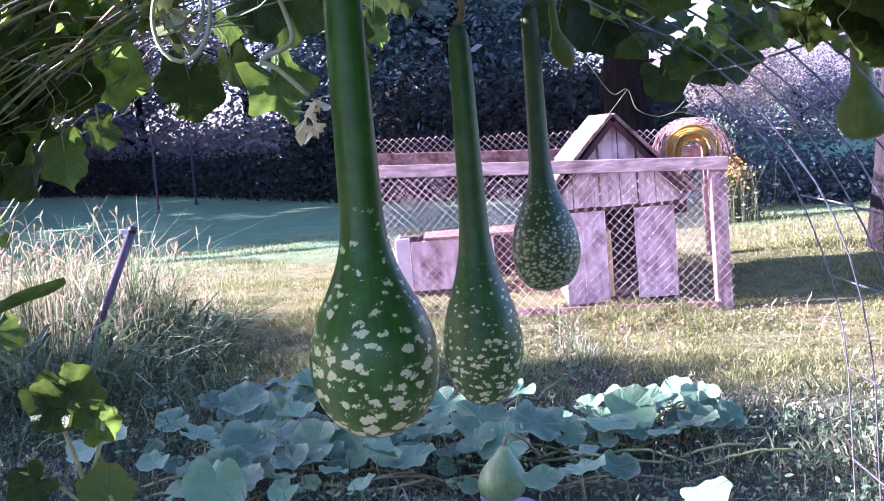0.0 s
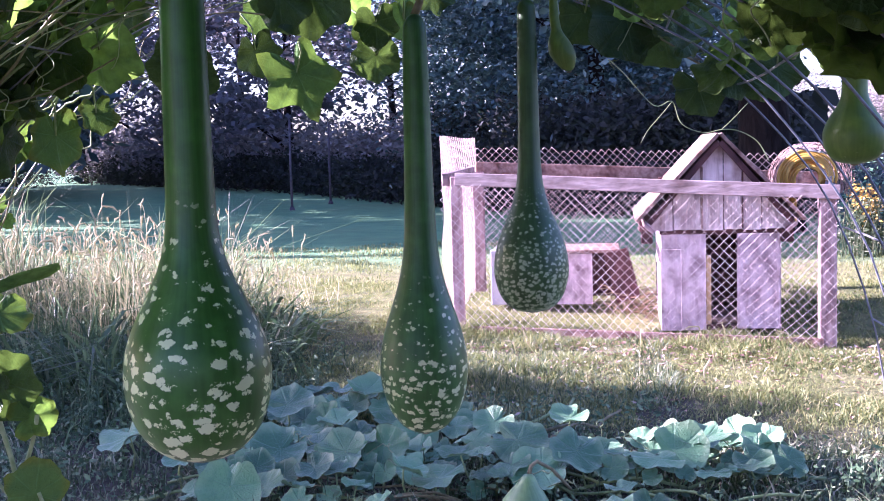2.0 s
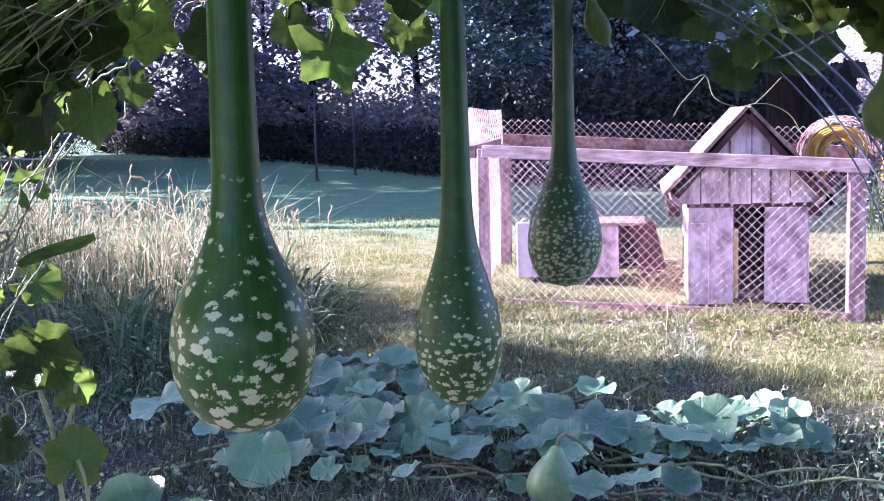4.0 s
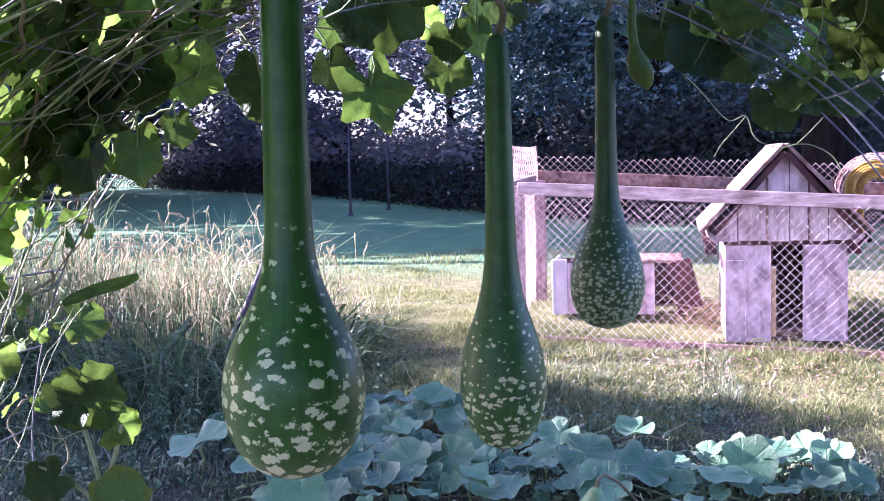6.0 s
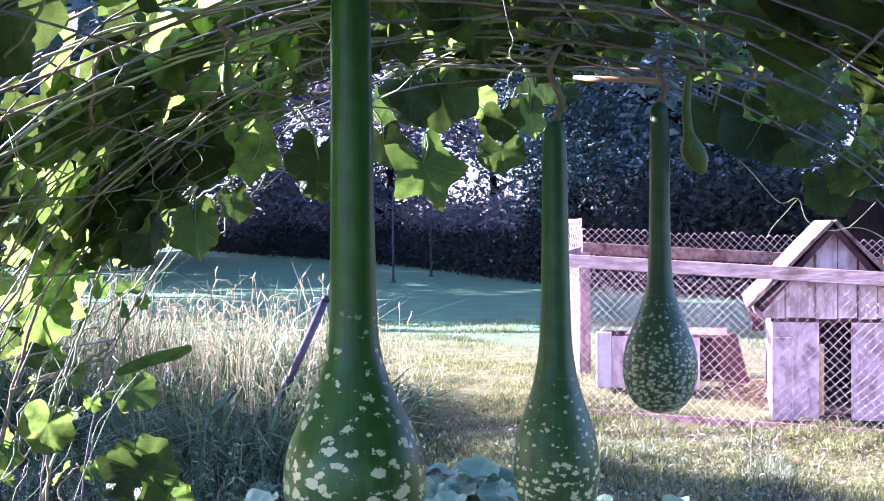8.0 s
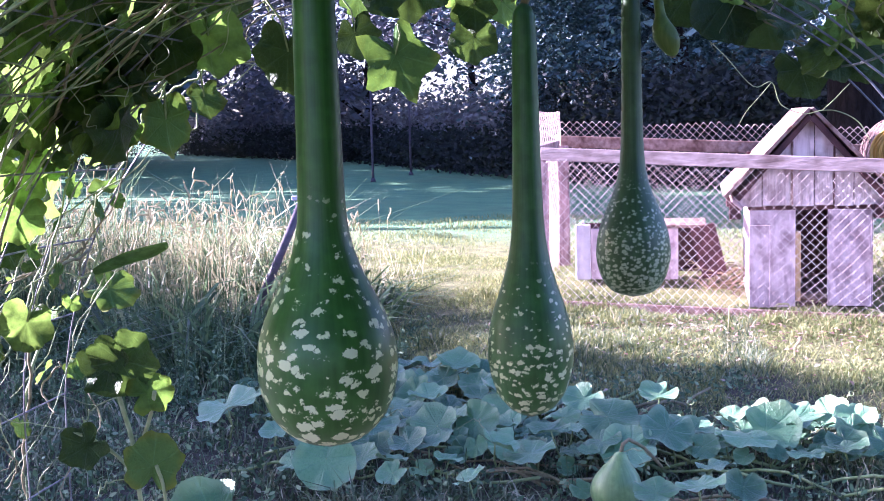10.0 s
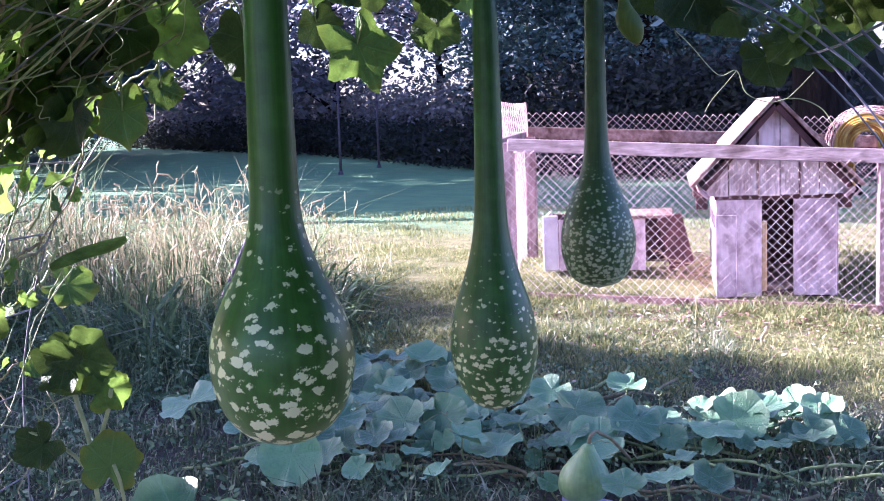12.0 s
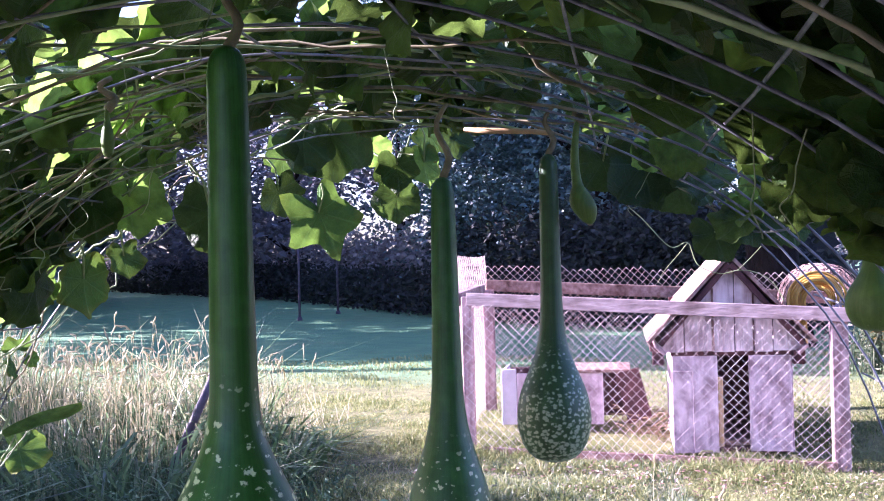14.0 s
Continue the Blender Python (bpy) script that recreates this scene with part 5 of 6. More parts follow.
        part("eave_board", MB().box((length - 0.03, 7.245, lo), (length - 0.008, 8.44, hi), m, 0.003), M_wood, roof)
    # dark blocks stand in for the shaded underside of the eaves
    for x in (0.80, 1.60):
        part("eave_shade_block", MB().box((x - 0.035, 7.27, 0.585), (x + 0.035, 7.34, 0.665), None, 0.006), M_dark_in, h, "dark block standing for the shade under the eave")
        part("eave_shade_block", MB().box((x - 0.03, 8.26, 0.585), (x + 0.03, 8.33, 0.665), None, 0.006), M_dark_in, h, "dark block standing for the shade under the eave")
    part("bedding", MB().box((0.93, 7.40, 0.09), (1.53, 8.3, 0.13), None, 0.01), M_soil_in, h, "brown litter on the floor")
    return h


build_dog_house()

# ---- things in the pen ----
box_ = thing("nest_box", (0.2, 8.3, 0.12), "low pale wooden nest box with an open dark end", "box")
part("end_panel", MB().box((-0.215, 8.10, 0.12), (-0.115, 8.13, 0.49), None, 0.004), M_white, box_, "white end panel")
part("front_panel", MB().box((-0.112, 8.11, 0.12), (0.46, 8.13, 0.46), None, 0.003), M_ply, box_)
part("lid", MB().box((-0.02, 8.08, 0.464), (0.64, 8.6, 0.485), None, 0.003), M_roof, box_, "brown plank lid")
part("back_panel", MB().box((-0.2, 8.55, 0.12), (0.62, 8.57, 0.46), None, 0.003), M_dark_in, box_)
part("side_panel", MB().box((-0.215, 8.135, 0.12), (-0.195, 8.545, 0.48), None, 0.003), M_white, box_)
part("leaning_board", MB().box((0.46, 8.06, 0.0), (0.62, 8.09, 0.34), Matrix.Translation((0.16, 0, 0.13)) @ Matrix.Translation((0.46, 8, 0)) @ Matrix.Rotation(radians(-14), 4, "Y") @ Matrix.Translation((-0.46, -8, 0)), 0.003), M_dark_in, box_, "red-brown leaning board")
brush = MB()
rb = random.Random(8)
for i in range(130):
    c = Vector((rb.uniform(0.55, 0.95), rb.uniform(7.8, 8.4), ground_z(0.7, 8) + rb.uniform(0.0, 0.14)))
    d = Vector((rb.uniform(-1, 1), rb.uniform(-0.6, 0.6), rb.uniform(-0.25, 0.5))).normalized() * rb.uniform(0.08, 0.22)
    brush.tube([c - d * 0.5, c + Vector((0, 0, 0.015)), c + d * 0.5], [0.004, 0.003, 0.001], 4)
solid("brush_pile", brush, M_twig, "heap of dead brown twigs beside the dog house", "brush", kind="stuff")

hose = thing("garden_hose", (1.78, 8.0, 0.95), "coiled yellow garden hose hung over the pen corner", "hose")
for i in range(9):
    y = 7.80 + 0.022 * (i % 4)
    r = 0.075 + 0.0125 * i
    foot = 0.66 + 0.05 * ((i * 5) % 4)
    pts = [(1.79 + r * 0.96, y, 0.86 + 0.02 * (i % 3))]
    for k in range(25):
        a = math.radians(-4 + 188 * k / 24)
        pts.append((1.79 + r * math.cos(a), y + 0.01 * math.sin(k * 0.6 + i), 0.93 + r * 0.98 * math.sin(a)))
    pts += [(1.79 - r * 0.97, y, 0.84), (1.79 - r * 0.9, y + 0.01, foot)]
    coil_ = part("coil", MB().tube(pts, 0.0085, 7), M_hose, hose, smooth=True)
part("nozzle", MB().tube([(1.625, 7.92, 0.72), (1.625, 7.92, 0.66), (1.625, 7.92, 0.62)], [0.014, 0.016, 0.009], 8), M_cap, coil_, "dark nozzle", True)
plank = MB().box((1.50, 7.62, 0.865), (1.78, 7.80, 0.895), None, 0.004)
shelf = solid("hose_bracket", plank.box((1.86, 7.64, 0.05), (1.90, 7.70, 0.9), None, 0.003).box((1.76, 7.66, 0.84), (1.88, 7.70, 0.866), None, 0.003), M_wood, "pale board fixed on a stake, holding the hose", "bracket")

# ---- stake, poles ----
stake = thing("leaning_pipe", (-1.86, 6.3, 0.0), "faded purple plastic pipe leaning out of tall grass", "pipe")
s0, s1 = Vector((-1.875, 6.2, -0.03)), Vector((-1.459, 6.2, 0.812))
part("pipe", MB().tube([s0, s0.lerp(s1, 0.5) + Vector((0.006, 0, 0)), s1], 0.0225, 16), M_purple, stake, smooth=True)
s2 = s1 + (s1 - s0).normalized() * 0.03
end_cap = part("end_cap", MB().tube([s1, s2], [0.0245, 0.022], 16), M_cap, stake, "dark end cap", True)
part("tape_tab", MB().box((s1.x - 0.055, 6.17, s1.z - 0.005), (s1.x - 0.02, 6.18, s1.z + 0.02), None, 0.003), M_white, end_cap, "white tape tab")


def pole(x, y, top):
    p = thing("clothes_pole", (x, y, ground_z(x, y)), "slim dark pole standing in the shaded lawn", "pole", "clothes line poles")
    z = ground_z(x, y)
    part("shaft", MB().tube([(x, y, z - 0.1), (x, y, z + top * 0.5), (x + 0.01, y, z + top)], [0.026, 0.024, 0.022], 10), M_pole, p, smooth=True)
    part("foot_collar", MB().tube([(x, y, z - 0.02), (x, y, z + 0.07)], [0.06, 0.04], 10), M_pole, p, smooth=True)


pole(-5.55, 22.1, 1.75)
pole(-5.46, 24.8, 1.75)


# ---- trees ----
def crown_cards(mb, centre, radii, count, size, rng):
    """Loose clumps of small leaves through an uneven crown."""
    c = Vector(centre)
    clumps = max(6, count // 40)
    per = count // clumps
    for _ in range(clumps):
        while True:
            p = Vector((rng.uniform(-1, 1), rng.uniform(-1, 1), rng.uniform(-1, 1)))
            if 0.25 < p.length < 1.0:
                break
        k = c + Vector((p.x * radii[0], p.y * radii[1], p.z * radii[2]))
        spread = min(radii) * rng.uniform(0.12, 0.3)
        for _ in range(per):
            q = k + Vector((rng.gauss(0, 1), rng.gauss(0, 1), rng.gauss(0, 0.7))) * spread
            if q.z < 0.05:
                continue
            a = Vector((rng.uniform(-1, 1), rng.uniform(-1, 1), rng.uniform(-0.6, 0.6))).normalized()
            b = a.orthogonal().normalized()
            b = (Matrix.Rotation(rng.uniform(0, 6.28), 3, a) @ b)
            s = size * rng.uniform(0.6, 1.3)
            mb.add([q - a * s, q + b * s * 0.45, q + a * s, q - b * s * 0.45], [(0, 1, 2, 3)])


def tree(x, y, height, radius, trunk_r, crown_from, leaves, size, mat_leaf, mat_bark, label, seed, group="", fork=True, lean=(0, 0), limbs=7):
    rng = random.Random(seed)
    z = ground_z(x, y) if abs(x) < 30 else 0.1
    t = thing("tree", (x, y, z), label, "tree", group)
    mb = MB()
    n = 9
    top = height * 0.8
    axis = [Vector((x + lean[0] * k / n + 0.05 * math.sin(k * 1.7 + seed), y + lean[1] * k / n, z - 0.15 + (top + 0.15) * k / n)) for k in range(n + 1)]
    rad = [trunk_r * (1.45 if k == 0 else 1.0) * (1 - 0.8 * k / n) + 0.01 for k in range(n + 1)]
    mb.tube(axis, rad, 14)
    trunk = part("trunk", mb, mat_bark, t, "", True)
    crown = MB()
    for i in range(limbs):
        k = rng.randint(2, n - 1) if fork else rng.randint(4, n - 1)
        p = axis[k]
        a = rng.uniform(0, 6.28)
        reach = radius * rng.uniform(0.5, 0.95)
        e = p + Vector((math.cos(a) * reach, math.sin(a) * reach, rng.uniform(0.1, 0.5) * reach))
        mid = p.lerp(e, 0.5) + Vector((0, 0, 0.12 * reach))
        part("limb", MB().tube([p, mid, e], [rad[k] * 0.55, rad[k] * 0.35, 0.015], 7), mat_bark, t, "", True)
        crown_cards(crown, e, (radius * 0.45, radius * 0.45, radius * 0.35), leaves // (limbs + 3), size, rng)
    cz = z + crown_from + (height - crown_from) / 2
    crown_cards(crown, (x + lean[0], y + lean[1], cz), (radius, radius, (height - crown_from) / 2), leaves * 3 // (limbs + 3), size, rng)
    part("crown", crown, mat_leaf, t)
    return t


# the tree behind the pen and the grey trunk beyond the arch
tree(2.33, 14.6, 9.0, 3.0, 0.34, 2.6, 14000, 0.10, M_tree_leaf, M_bark, "large dark-barked shade tree behind the pen", 1, fork=False, lean=(0.3, 0.4))
tree(3.30, 8.5, 8.0, 2.2, 0.165, 3.2, 6000, 0.10, M_tree_leaf, M_bark_grey, "grey-barked tree standing beside the sunlit lawn", 2, fork=False, lean=(0.9, 0.3), limbs=5)
# dense wood behind the lawn
line = [(-1.3, 25.5, 8.5, 3.6, 0.6), (0.3, 22.5, 8.0, 3.0, 0.5), (-2.2, 33.0, 9.0, 3.8, 1.0), (0.2, 30.0, 9.0, 4.0, 0.5)]
for i, (x, y, hh, rr, cf) in enumerate(line):
    tree(x, y, hh, rr, 0.2, cf, 56000, 0.062, M_tree_leaf, M_bark, "dense dark green tree at the edge of the lawn", 10 + i, "trees behind the lawn")
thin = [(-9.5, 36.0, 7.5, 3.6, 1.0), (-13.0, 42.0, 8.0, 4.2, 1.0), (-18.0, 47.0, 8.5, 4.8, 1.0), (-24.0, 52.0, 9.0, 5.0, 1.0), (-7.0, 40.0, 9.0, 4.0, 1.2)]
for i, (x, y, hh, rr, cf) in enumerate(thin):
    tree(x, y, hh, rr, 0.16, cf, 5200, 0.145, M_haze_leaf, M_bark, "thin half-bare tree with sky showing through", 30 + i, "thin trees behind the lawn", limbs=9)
# far trees whose sun and haze come from the leaf colours
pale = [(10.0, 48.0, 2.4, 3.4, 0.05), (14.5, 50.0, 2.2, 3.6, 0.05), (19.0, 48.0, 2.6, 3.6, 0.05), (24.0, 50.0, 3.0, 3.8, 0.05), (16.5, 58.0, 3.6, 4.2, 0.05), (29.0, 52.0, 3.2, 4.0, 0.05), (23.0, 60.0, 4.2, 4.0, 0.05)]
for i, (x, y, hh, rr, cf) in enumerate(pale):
    tree(x, y, hh, rr, 0.18, cf, 24000, 0.058, M_blue_leaf if i % 2 else M_sunny_leaf, M_bark_grey, "distant tree with sun and haze in its leaf colour", 50 + i, "pale distant trees")
# unseen trees added at the sun's side, set so that their shade lies over the lawn
for i, (x, y, hh, rr) in enumerate(((-14, -2.5, 11, 2.6), (-14, 4.75, 6.8, 0.7), (-14.2, 5.2, 6.3, 0.7), (-13.7, 5.6, 6.2, 0.75), (-13.4, 6.2, 6.0, 0.7), (-13.4, 7.4, 4.7, 0.8), (-14, 16.0, 11, 2.8), (-15, 20.8, 12, 3.2), (-16, 26.0, 8.5, 3.6), (-19, 32.0, 8, 4.0), (-23, 39, 9, 4.2), (-25, 34, 9, 3.5), (-31, 45, 10, 4.5))):
    tree(x, y, hh, rr, 0.25, 0.4, 9000 if rr > 2 else 4200, 0.3, M_tree_leaf, M_bark, "unseen tree added at the side to shade the garden", 70 + i, "trees at the side of the garden")

# near-black hedge leaves: the shade below the trees is in their colour
hedge = MB()
rh = random.Random(77)
# the last stretch is mostly unseen, added to shade the far lawn
for (xa, ya, xb, yb, top, n) in ((-46, 60, -24, 51, 1.6, 8000), (-24, 51, -8, 31, 1.2, 14000), (-8, 31, -3.1, 22.4, 1.0, 14000), (-3.1, 22.4, -0.9, 19.2, 1.9, 12000), (-0.9, 19.2, 2.4, 16.4, 1.9, 16000), (-17, 13, -24, 46, 2.6, 16000)):
    for _ in range(n):
        t = rh.random()
        base = Vector((xa + (xb - xa) * t, ya + (yb - ya) * t, 0))
        q = base + Vector((rh.uniform(-0.3, 1.2), rh.uniform(0.1, 1.8), 0.10 + rh.random() ** 0.8 * top * (0.75 + 0.25 * math.sin(t * 40 + 3) + 0.12 * math.sin(t * 97))))
        a = Vector((rh.uniform(-1, 1), rh.uniform(-1, 1), rh.uniform(-0.6, 0.8))).normalized()
        b = Matrix.Rotation(rh.uniform(0, 6.28), 3, a) @ a.orthogonal().normalized()
        s = rh.uniform(0.04, 0.085)
        hedge.add([q - a * s, q + b * s * 0.5, q + a * s, q - b * s * 0.5], [(0, 1, 2, 3)])
# large dark cards added behind as shade, closing gaps in the hedge
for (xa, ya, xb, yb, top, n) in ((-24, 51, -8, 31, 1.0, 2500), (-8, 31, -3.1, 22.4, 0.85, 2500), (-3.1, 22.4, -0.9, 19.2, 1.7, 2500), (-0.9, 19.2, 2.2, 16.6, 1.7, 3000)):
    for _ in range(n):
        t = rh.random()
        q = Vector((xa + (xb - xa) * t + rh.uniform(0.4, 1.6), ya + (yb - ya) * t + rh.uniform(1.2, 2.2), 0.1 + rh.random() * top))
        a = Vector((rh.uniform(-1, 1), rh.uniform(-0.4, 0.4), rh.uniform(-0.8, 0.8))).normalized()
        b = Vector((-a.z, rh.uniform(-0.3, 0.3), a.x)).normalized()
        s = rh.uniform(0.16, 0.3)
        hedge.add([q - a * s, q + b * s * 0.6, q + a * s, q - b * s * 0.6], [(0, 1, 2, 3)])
solid("hedge", hedge, M_hedge_leaf, "overgrown hedge along the edge of the lawn, dark for the shade under the trees", "hedge", kind="stuff")
brushwood, low_hedge = MB(), MB()
for (mb_, xa, ya, xb, yb, low, top, n, size) in ((brushwood, -27, 55, -9, 34, 0.4, 3.0, 15000, 0.11), (brushwood, -9, 34, -3.6, 24.5, 0.4, 2.2, 14000, 0.075), (brushwood, 4.5, 33, 26, 29, 0.0, 2.3, 20000, 0.07), (low_hedge, 2.7, 12.5, 12.0, 11.2, 0.0, 0.85, 30000, 0.034), (low_hedge, 3.0, 13.6, 12.0, 12.4, 0.0, 0.7, 7000, 0.06)):
    for _ in range(n):
        t = rh.random()
        hump = 0.6 + 0.25 * math.sin(t * 23 + 1) + 0.15 * math.sin(t * 61)
        q = Vector((xa + (xb - xa) * t + rh.uniform(0.0, 1.4), ya + (yb - ya) * t + rh.uniform(0.2, 1.6), 0.1 + low + rh.random() ** 1.2 * (top - low) * hump))
        a = Vector((rh.uniform(-1, 1), rh.uniform(-1, 1), rh.uniform(-0.6, 0.8))).normalized()
        b = Matrix.Rotation(rh.uniform(0, 6.28), 3, a) @ a.orthogonal().normalized()
        s = size * rh.uniform(0.6, 1.4)
        mb_.add([q - a * s, q + b * s * 0.5, q + a * s, q - b * s * 0.5], [(0, 1, 2, 3)])
solid("brushwood", brushwood, M_brush_leaf, "grey-brown brush growing behind the hedge, haze in its colour", "bushes", kind="stuff")
solid("low_hedge", low_hedge, M_low_hedge, "low blue-green hedge beyond the pen", "hedge", kind="stuff")
yellow = MB()
for i in range(300):
    cx, cz = ((2.84, 0.68), (2.93, 0.50), (2.88, 0.57))[i % 3]
    q = Vector((cx + rh.gauss(0, 0.07), 11.5 + rh.gauss(0, 0.08), cz + rh.gauss(0, 0.05)))
    a = Vector((rh.uniform(-1, 1), rh.uniform(-1, 1), rh.uniform(-1, 1))).normalized()
    b = a.orthogonal().normalized()
    yellow.add([q - a * 0.018, q + b * 0.012, q + a * 0.018, q - b * 0.012], [(0, 1, 2, 3)])
stalks = MB()
for _ in range(70):
    x, y = 2.88 + rh.gauss(0, 0.13), 11.5 + rh.gauss(0, 0.1)
    stalks.tube([(x, y, 0.06), (x + rh.uniform(-0.05, 0.05), y, 0.35), (x + rh.uniform(-0.12, 0.12), y, 0.62)], [0.006, 0.005, 0.003], 4)
    for k in range(9):
        q = Vector((x, y, rh.uniform(0.12, 0.6)))
        d = Vector((rh.uniform(-1, 1), rh.uniform(-1, 1), rh.uniform(-0.2, 0.6))) * 0.07
        o = d.orthogonal().normalized() * 0.01
        stalks.add([q, q + d * 0.5 + o, q + d, q + d * 0.5 - o], [(0, 1, 2, 3)])
solid("weed_stalks", stalks, M_weeds, "leafy green stalks of flowering weeds", "weeds", kind="stuff")
solid("goldenrod", yellow, M_hose, "clump of yellow flowering weeds behind the pen", "flowers", kind="stuff")


# ---- grass ----
def blades(name, spots, mat_, label, category, seed):
    """spots: (count, x0, x1, y0, y1, low, high, width, lean) patches of blades, each bent in two steps."""
    rng = np.random.default_rng(seed)
    allv, allf, base = [], [], 0
    for count, x0, x1, y0, y1, low, high, width, lean in spots:
        x, y = rng.uniform(x0, x1, count), rng.uniform(y0, y1, count)
        keep = ((x - 0.385) / 0.21) ** 2 + ((y - 3.66) / 0.21) ** 2 > 1.0
        x, y = x[keep], y[keep]
        count = len(x)
        clump = np.sin(x * 7.3 + 2 * np.sin(y * 3.1)) * np.sin(y * 8.1 + 2 * np.sin(x * 2.7))
        h = rng.uniform(low, high, count) * (0.6 + 0.8 * np.abs(np.sin(x * 1.9 + 2) * np.sin(y * 2.3 + x))) * (1.0 + 0.45 * clump)
        t = np.clip((y - 6.9) / 1.6, 0, 1)
        z = 0.10 * t * t * (3 - 2 * t) + 0.02 * np.sin(1.7 * x + 0.4) * np.sin(1.3 * y) - 0.01
        a = rng.uniform(0, 2 * np.pi, count)
        b = rng.uniform(0, 2 * np.pi, count)
        l = rng.uniform(0.1, 1.0, count) * lean * h
        w = width * rng.uniform(0.6, 1.3, count)
        cx, cy, lx, ly = np.cos(a) * w, np.sin(a) * w, np.cos(b) * l, np.sin(b) * l
        v = np.empty((count, 5, 3))
        v[:, 0] = np.stack((x - cx, y - cy, z), 1)
        v[:, 1] = np.stack((x + cx, y + cy, z), 1)
        v[:, 2] = np.stack((x + cx * 0.7 + lx * 0.35, y + cy * 0.7 + ly * 0.35, z + h * 0.6), 1)
        v[:, 3] = np.stack((x - cx * 0.7 + lx * 0.35, y - cy * 0.7 + ly * 0.35, z + h * 0.6), 1)
        v[:, 4] = np.stack((x + lx, y + ly, z + h * (1 - 0.3 * lean * rng.random(count))), 1)
        i = base + 5 * np.arange(count)[:, None]
        f = np.concatenate((i + np.array([0, 1, 2]), i + np.array([0, 2, 3]), i + np.array([3, 2, 4])), 0)
        allv.append(v.reshape(-1, 3))
        allf.append(f)
        base += 5 * count
    v, f = np.concatenate(allv), np.concatenate(allf)
    me = bpy.data.meshes.new(name)
    me.vertices.add(len(v))
    me.vertices.foreach_set("co", v.astype(np.float32).ravel())
    me.loops.add(len(f) * 3)
    me.loops.foreach_set("vertex_index", f.astype(np.int32).ravel())
    me.polygons.add(len(f))
    me.polygons.foreach_set("loop_start", np.arange(0, len(f) * 3, 3, dtype=np.int32))
    me.update(calc_edges=True)
    me.validate()
    me.materials.append(mat_)
    return tagged(new(name, me), label, category, kind="stuff")


blades("lawn_grass", [(110000, -3.5, 3.6, 6.3, 9.5, 0.012, 0.052, 0.0034, 1.5), (60000, -8, 7, 9.0, 13.5, 0.02, 0.055, 0.004, 1.0), (64000, 0.5, 4.0, 4.7, 7.3, 0.012, 0.05, 0.003, 1.6), (7000, -0.5, 2.0, 6.95, 7.5, 0.02, 0.08, 0.003, 1.3), (30000, -1.5, 0.7, 5.1, 6.8, 0.03, 0.08, 0.0035, 1.2), (16000, -1.5, 0.5, 6.2, 7.7, 0.02, 0.07, 0.0045, 1.3)], M_grass, "short sun-dried lawn grass", "grass", 1)
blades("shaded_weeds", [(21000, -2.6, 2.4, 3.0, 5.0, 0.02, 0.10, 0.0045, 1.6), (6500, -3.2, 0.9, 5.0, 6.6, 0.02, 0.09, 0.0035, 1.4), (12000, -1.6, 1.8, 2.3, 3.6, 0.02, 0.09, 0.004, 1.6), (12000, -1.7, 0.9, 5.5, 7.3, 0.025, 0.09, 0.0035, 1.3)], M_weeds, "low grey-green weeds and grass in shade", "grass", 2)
blades("dry_grass", [(850, -4.5, -1.75, 6.6, 7.9, 0.30, 0.75, 0.0032, 0.9), (1000, -3.6, -1.3, 6.6, 8.4, 0.08, 0.3, 0.003, 1.2)], M_seed, "straw-coloured dry grass stalks in the sun", "grass", 4)
blades("tall_grass", [(3600, -3.9, -1.2, 5.5, 7.6, 0.12, 0.42, 0.0135, 2.4), (2500, -4.2, -1.6, 6.0, 7.8, 0.30, 0.66, 0.006, 1.2), (1000, -4.6, -1.9, 6.3, 7.8, 0.45, 0.80, 0.005, 1.0), (600, -1.9, -0.9, 4.6, 6.4, 0.12, 0.35, 0.0045, 1.0)], M_tall, "tall unmown grass going to seed", "grass", 3)
litter = MB()
rl = random.Random(55)
for i in range(1100):
    x, y = rl.uniform(-0.6, 2.3), 7.15 - abs(rl.gauss(0, 0.75))
    q = Vector((x, y, ground_z(x, y) + rl.uniform(0.012, 0.04)))
    a = Vector((rl.uniform(-1, 1), rl.uniform(-1, 1), rl.uniform(-0.3, 0.3))).normalized() * rl.uniform(0.008, 0.022)
    b = a.cross(Vector((rl.uniform(-0.5, 0.5), rl.uniform(-0.5, 0.5), 1))) * 0.5
    up = Vector((0, 0, rl.uniform(0.0, 0.008)))
    litter.add([q - a, q + b + up, q + a, q - b + up], [(0, 1, 2), (0, 2, 3)])
solid("leaf_litter", litter, M_litter, "pinkish tan fallen leaves on the lawn before the pen", "leaves", kind="stuff")
weeds = MB()
rw = random.Random(31)
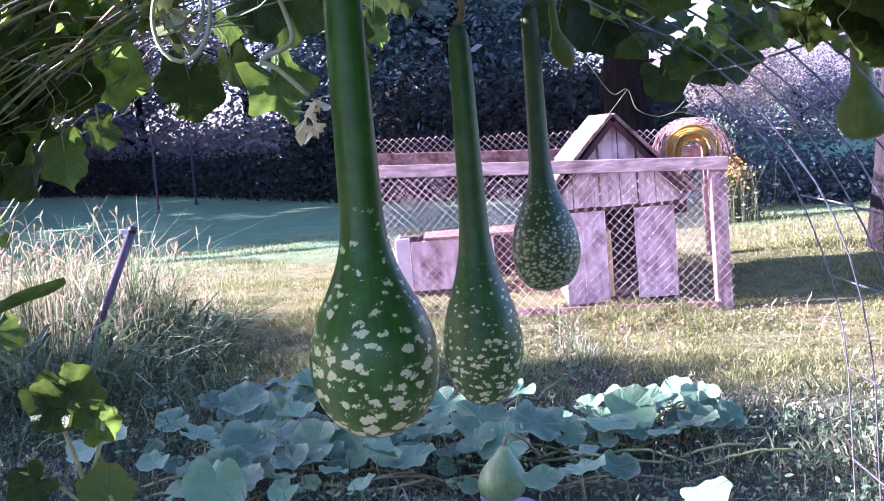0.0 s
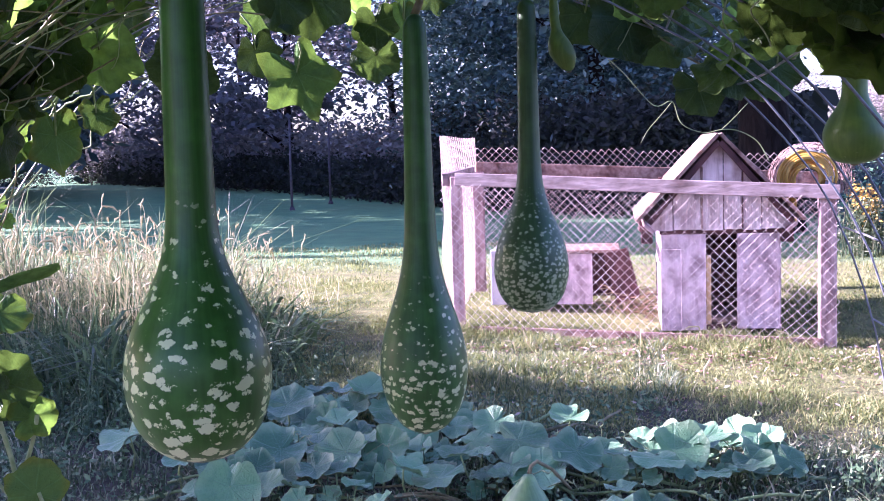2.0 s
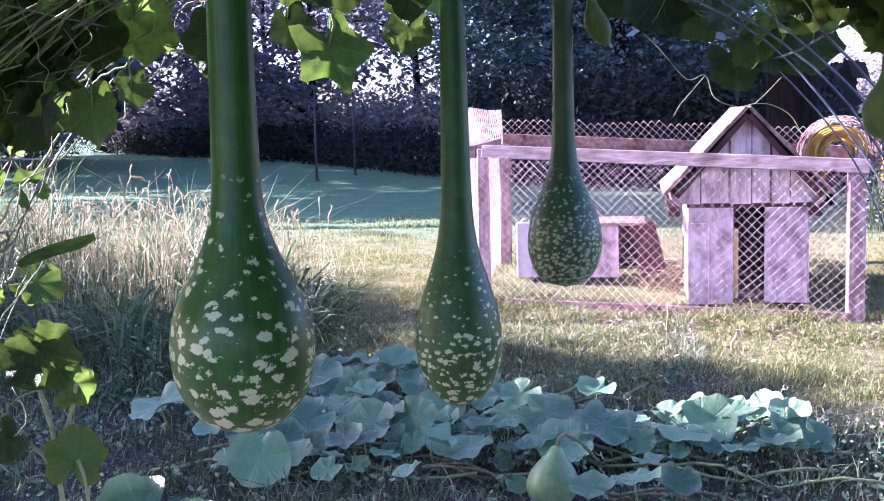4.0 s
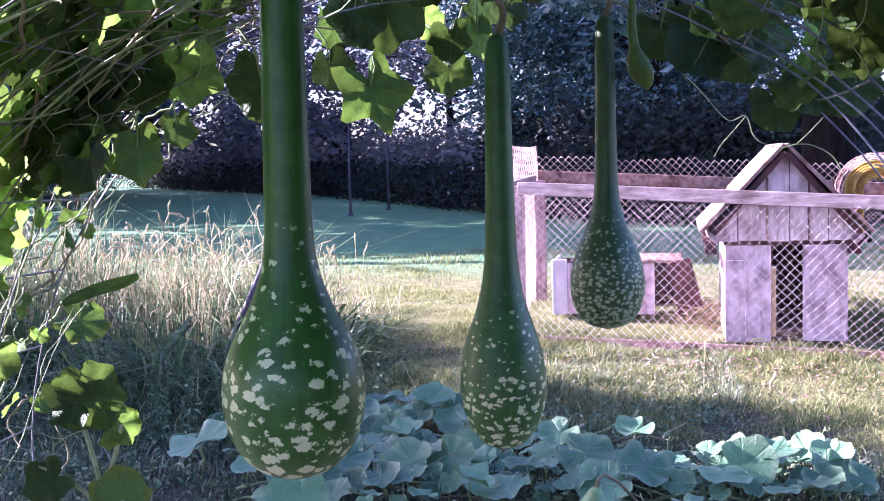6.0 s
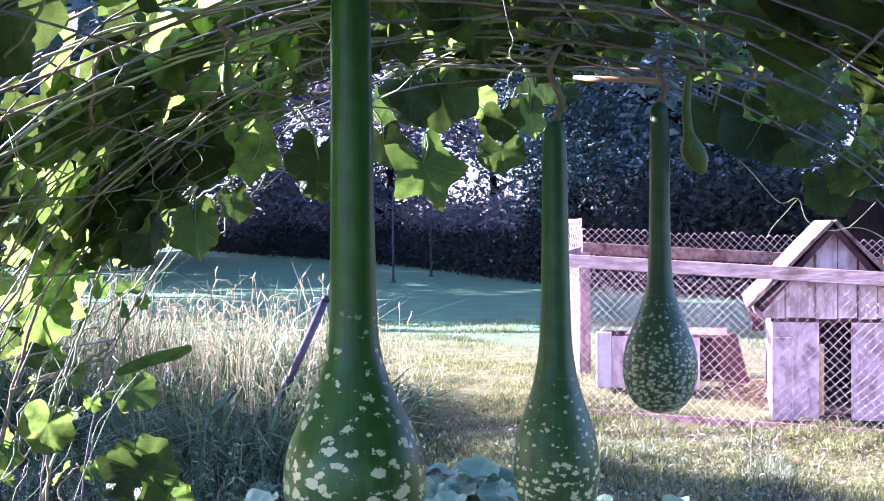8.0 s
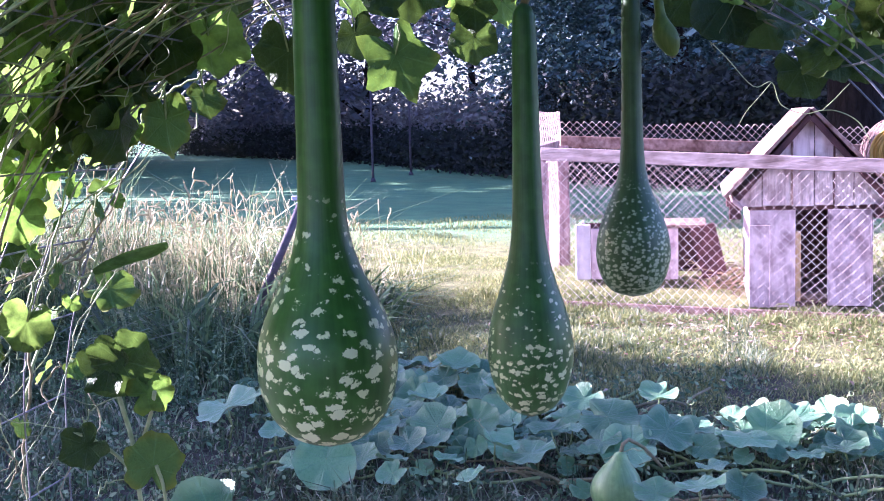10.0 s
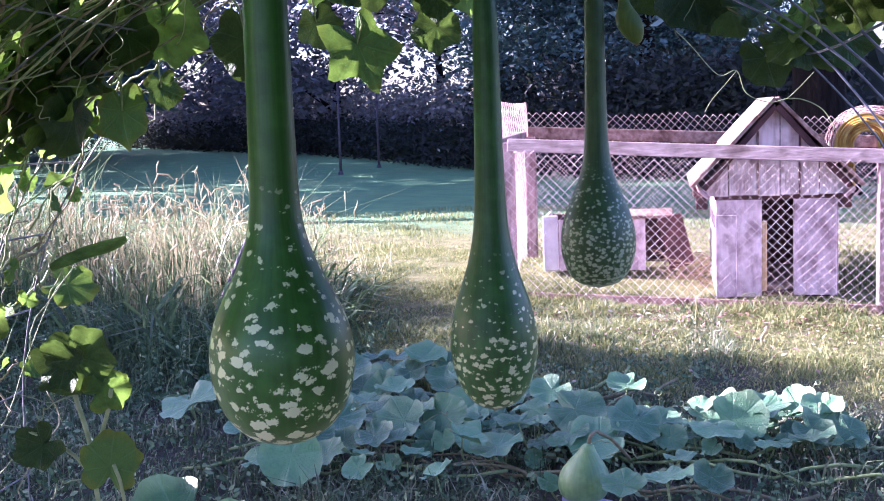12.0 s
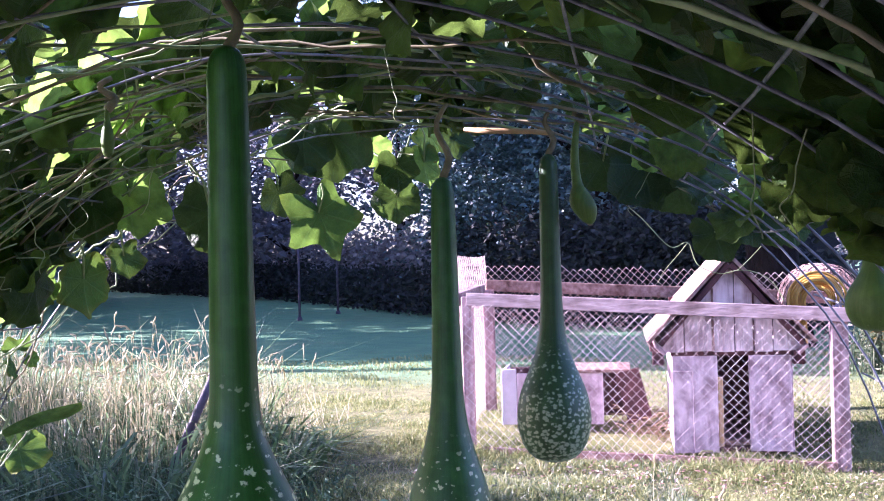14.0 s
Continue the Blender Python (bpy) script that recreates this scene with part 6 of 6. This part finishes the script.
for i in range(2600):
    x, y = rw.uniform(-2.4, 2.2), 2.6 + 2.9 * rw.random() ** 1.3
    if ((x - 0.385) / 0.21) ** 2 + ((y - 3.66) / 0.21) ** 2 < 1.0 or x > 0.8 and y > 4.55:
        continue
    h = rw.uniform(0.03, 0.13)
    z = ground_z(x, y)
    for k in range(rw.randint(5, 11)):
        q = Vector((x + rw.gauss(0, 0.035), y + rw.gauss(0, 0.035), z + rw.uniform(0.1, 1.0) * h))
        a = Vector((rw.uniform(-1, 1), rw.uniform(-1, 1), rw.uniform(-0.3, 0.7))).normalized()
        b = a.orthogonal().normalized()
        s = rw.uniform(0.006, 0.017)
        weeds.add([q - a * s, q + b * s * 0.45 - a * s * 0.2, q + b * s * 0.35 + a * s * 0.5, q + a * s, q - b * s * 0.35 + a * s * 0.5, q - b * s * 0.45 - a * s * 0.2], [(0, 1, 2, 3), (0, 3, 4, 5)])
    weeds.tube([(x, y, z), (x + rw.uniform(-0.02, 0.02), y, z + h)], 0.0015, 3, False)
solid("broadleaf_weeds", weeds, M_broad, "small grey-green broadleaf weeds on the soil", "weeds", kind="stuff")
leafy = MB()
ry = random.Random(83)
for i in range(420):
    x, y = ry.uniform(-2.6, -0.85), ry.uniform(4.7, 6.7)
    h = ry.uniform(0.10, 0.34) * (0.5 if x > -1.1 else 1.0)
    z = ground_z(x, y)
    sway = Vector((ry.uniform(-0.06, 0.06), ry.uniform(-0.06, 0.06), h))
    leafy.tube([(x, y, z), Vector((x, y, z)) + sway * 0.5 + Vector((0.01, 0, 0)), Vector((x, y, z)) + sway], [0.003, 0.0022, 0.0012], 4, False)
    for k in range(int(10 + 40 * h)):
        u = ry.uniform(0.15, 1.0)
        q = Vector((x, y, z)) + sway * u
        a = Vector((ry.uniform(-1, 1), ry.uniform(-1, 1), ry.uniform(-0.5, 0.7))).normalized()
        b = a.cross(Vector((ry.uniform(-0.4, 0.4), ry.uniform(-0.4, 0.4), 1))).normalized()
        s = ry.uniform(0.02, 0.055) * (1.1 - 0.5 * u)
        leafy.add([q, q + a * s * 0.4 + b * s * 0.2, q + a * s * 0.8 + b * s * 0.13, q + a * s - Vector((0, 0, s * 0.2)), q + a * s * 0.8 - b * s * 0.13, q + a * s * 0.4 - b * s * 0.2], [(0, 1, 2, 3), (0, 3, 4, 5)])
solid("leafy_weeds", leafy, M_broad, "knee-high leafy weeds growing among the tall grass", "weeds", kind="stuff")
heads = MB()
rs = random.Random(12)
for i in range(1130):
    x, y = rs.uniform(-4.5, -1.45), rs.uniform(6.0, 7.9)
    if i > 1110:
        x, y = rs.uniform(-0.9, 2.2), rs.uniform(5.5, 6.6)
    h = (0.26 + 0.46 * rs.random() + 0.2 * rs.random() ** 7) * (1.0 if x < -1.9 else 0.75) if i <= 1110 else rs.uniform(0.07, 0.2)
    z = ground_z(x, y)
    a = rs.uniform(0, 6.28)
    d = Vector((math.cos(a), math.sin(a) * 0.5, 0))
    p0 = Vector((x, y, z))
    p1 = p0 + Vector((0, 0, h * 0.7)) + d * 0.03
    p2 = p0 + Vector((0, 0, h)) + d * 0.07
    heads.tube([p0, p0.lerp(p2, 0.4) + d * -0.01, p1, p2], [0.0014, 0.0013, 0.0012, 0.001], 3, False)
    c = rs.uniform(0.02, 0.085)
    bend = rs.uniform(0.0, 1.0) ** 2
    pts = [p2, p2 + d * c * 0.4 * bend + Vector((0, 0, c * 0.6)), p2 + d * c * (0.3 + bend) + Vector((0, 0, c * (1.1 - 0.7 * bend))), p2 + d * c * (0.4 + 1.3 * bend) + Vector((0, 0, c * (1.5 - 1.6 * bend)))]
    fat = rs.uniform(0.5, 1.2)
    heads.tube(pts, [0.002 * fat, 0.006 * fat, 0.0055 * fat, 0.001], 5)
    for k in range(18):
        q = pts[1].lerp(pts[3], rs.random())
        w = Vector((rs.uniform(-1, 1), rs.uniform(-1, 1), rs.uniform(-0.4, 1))).normalized() * 0.016
        o = w.orthogonal().normalized() * 0.0007
        heads.add([q - o, q + o, q + w], [(0, 1, 2)])
solid("seed_heads", heads, M_seed, "pale drooping foxtail seed heads", "grass", kind="stuff")
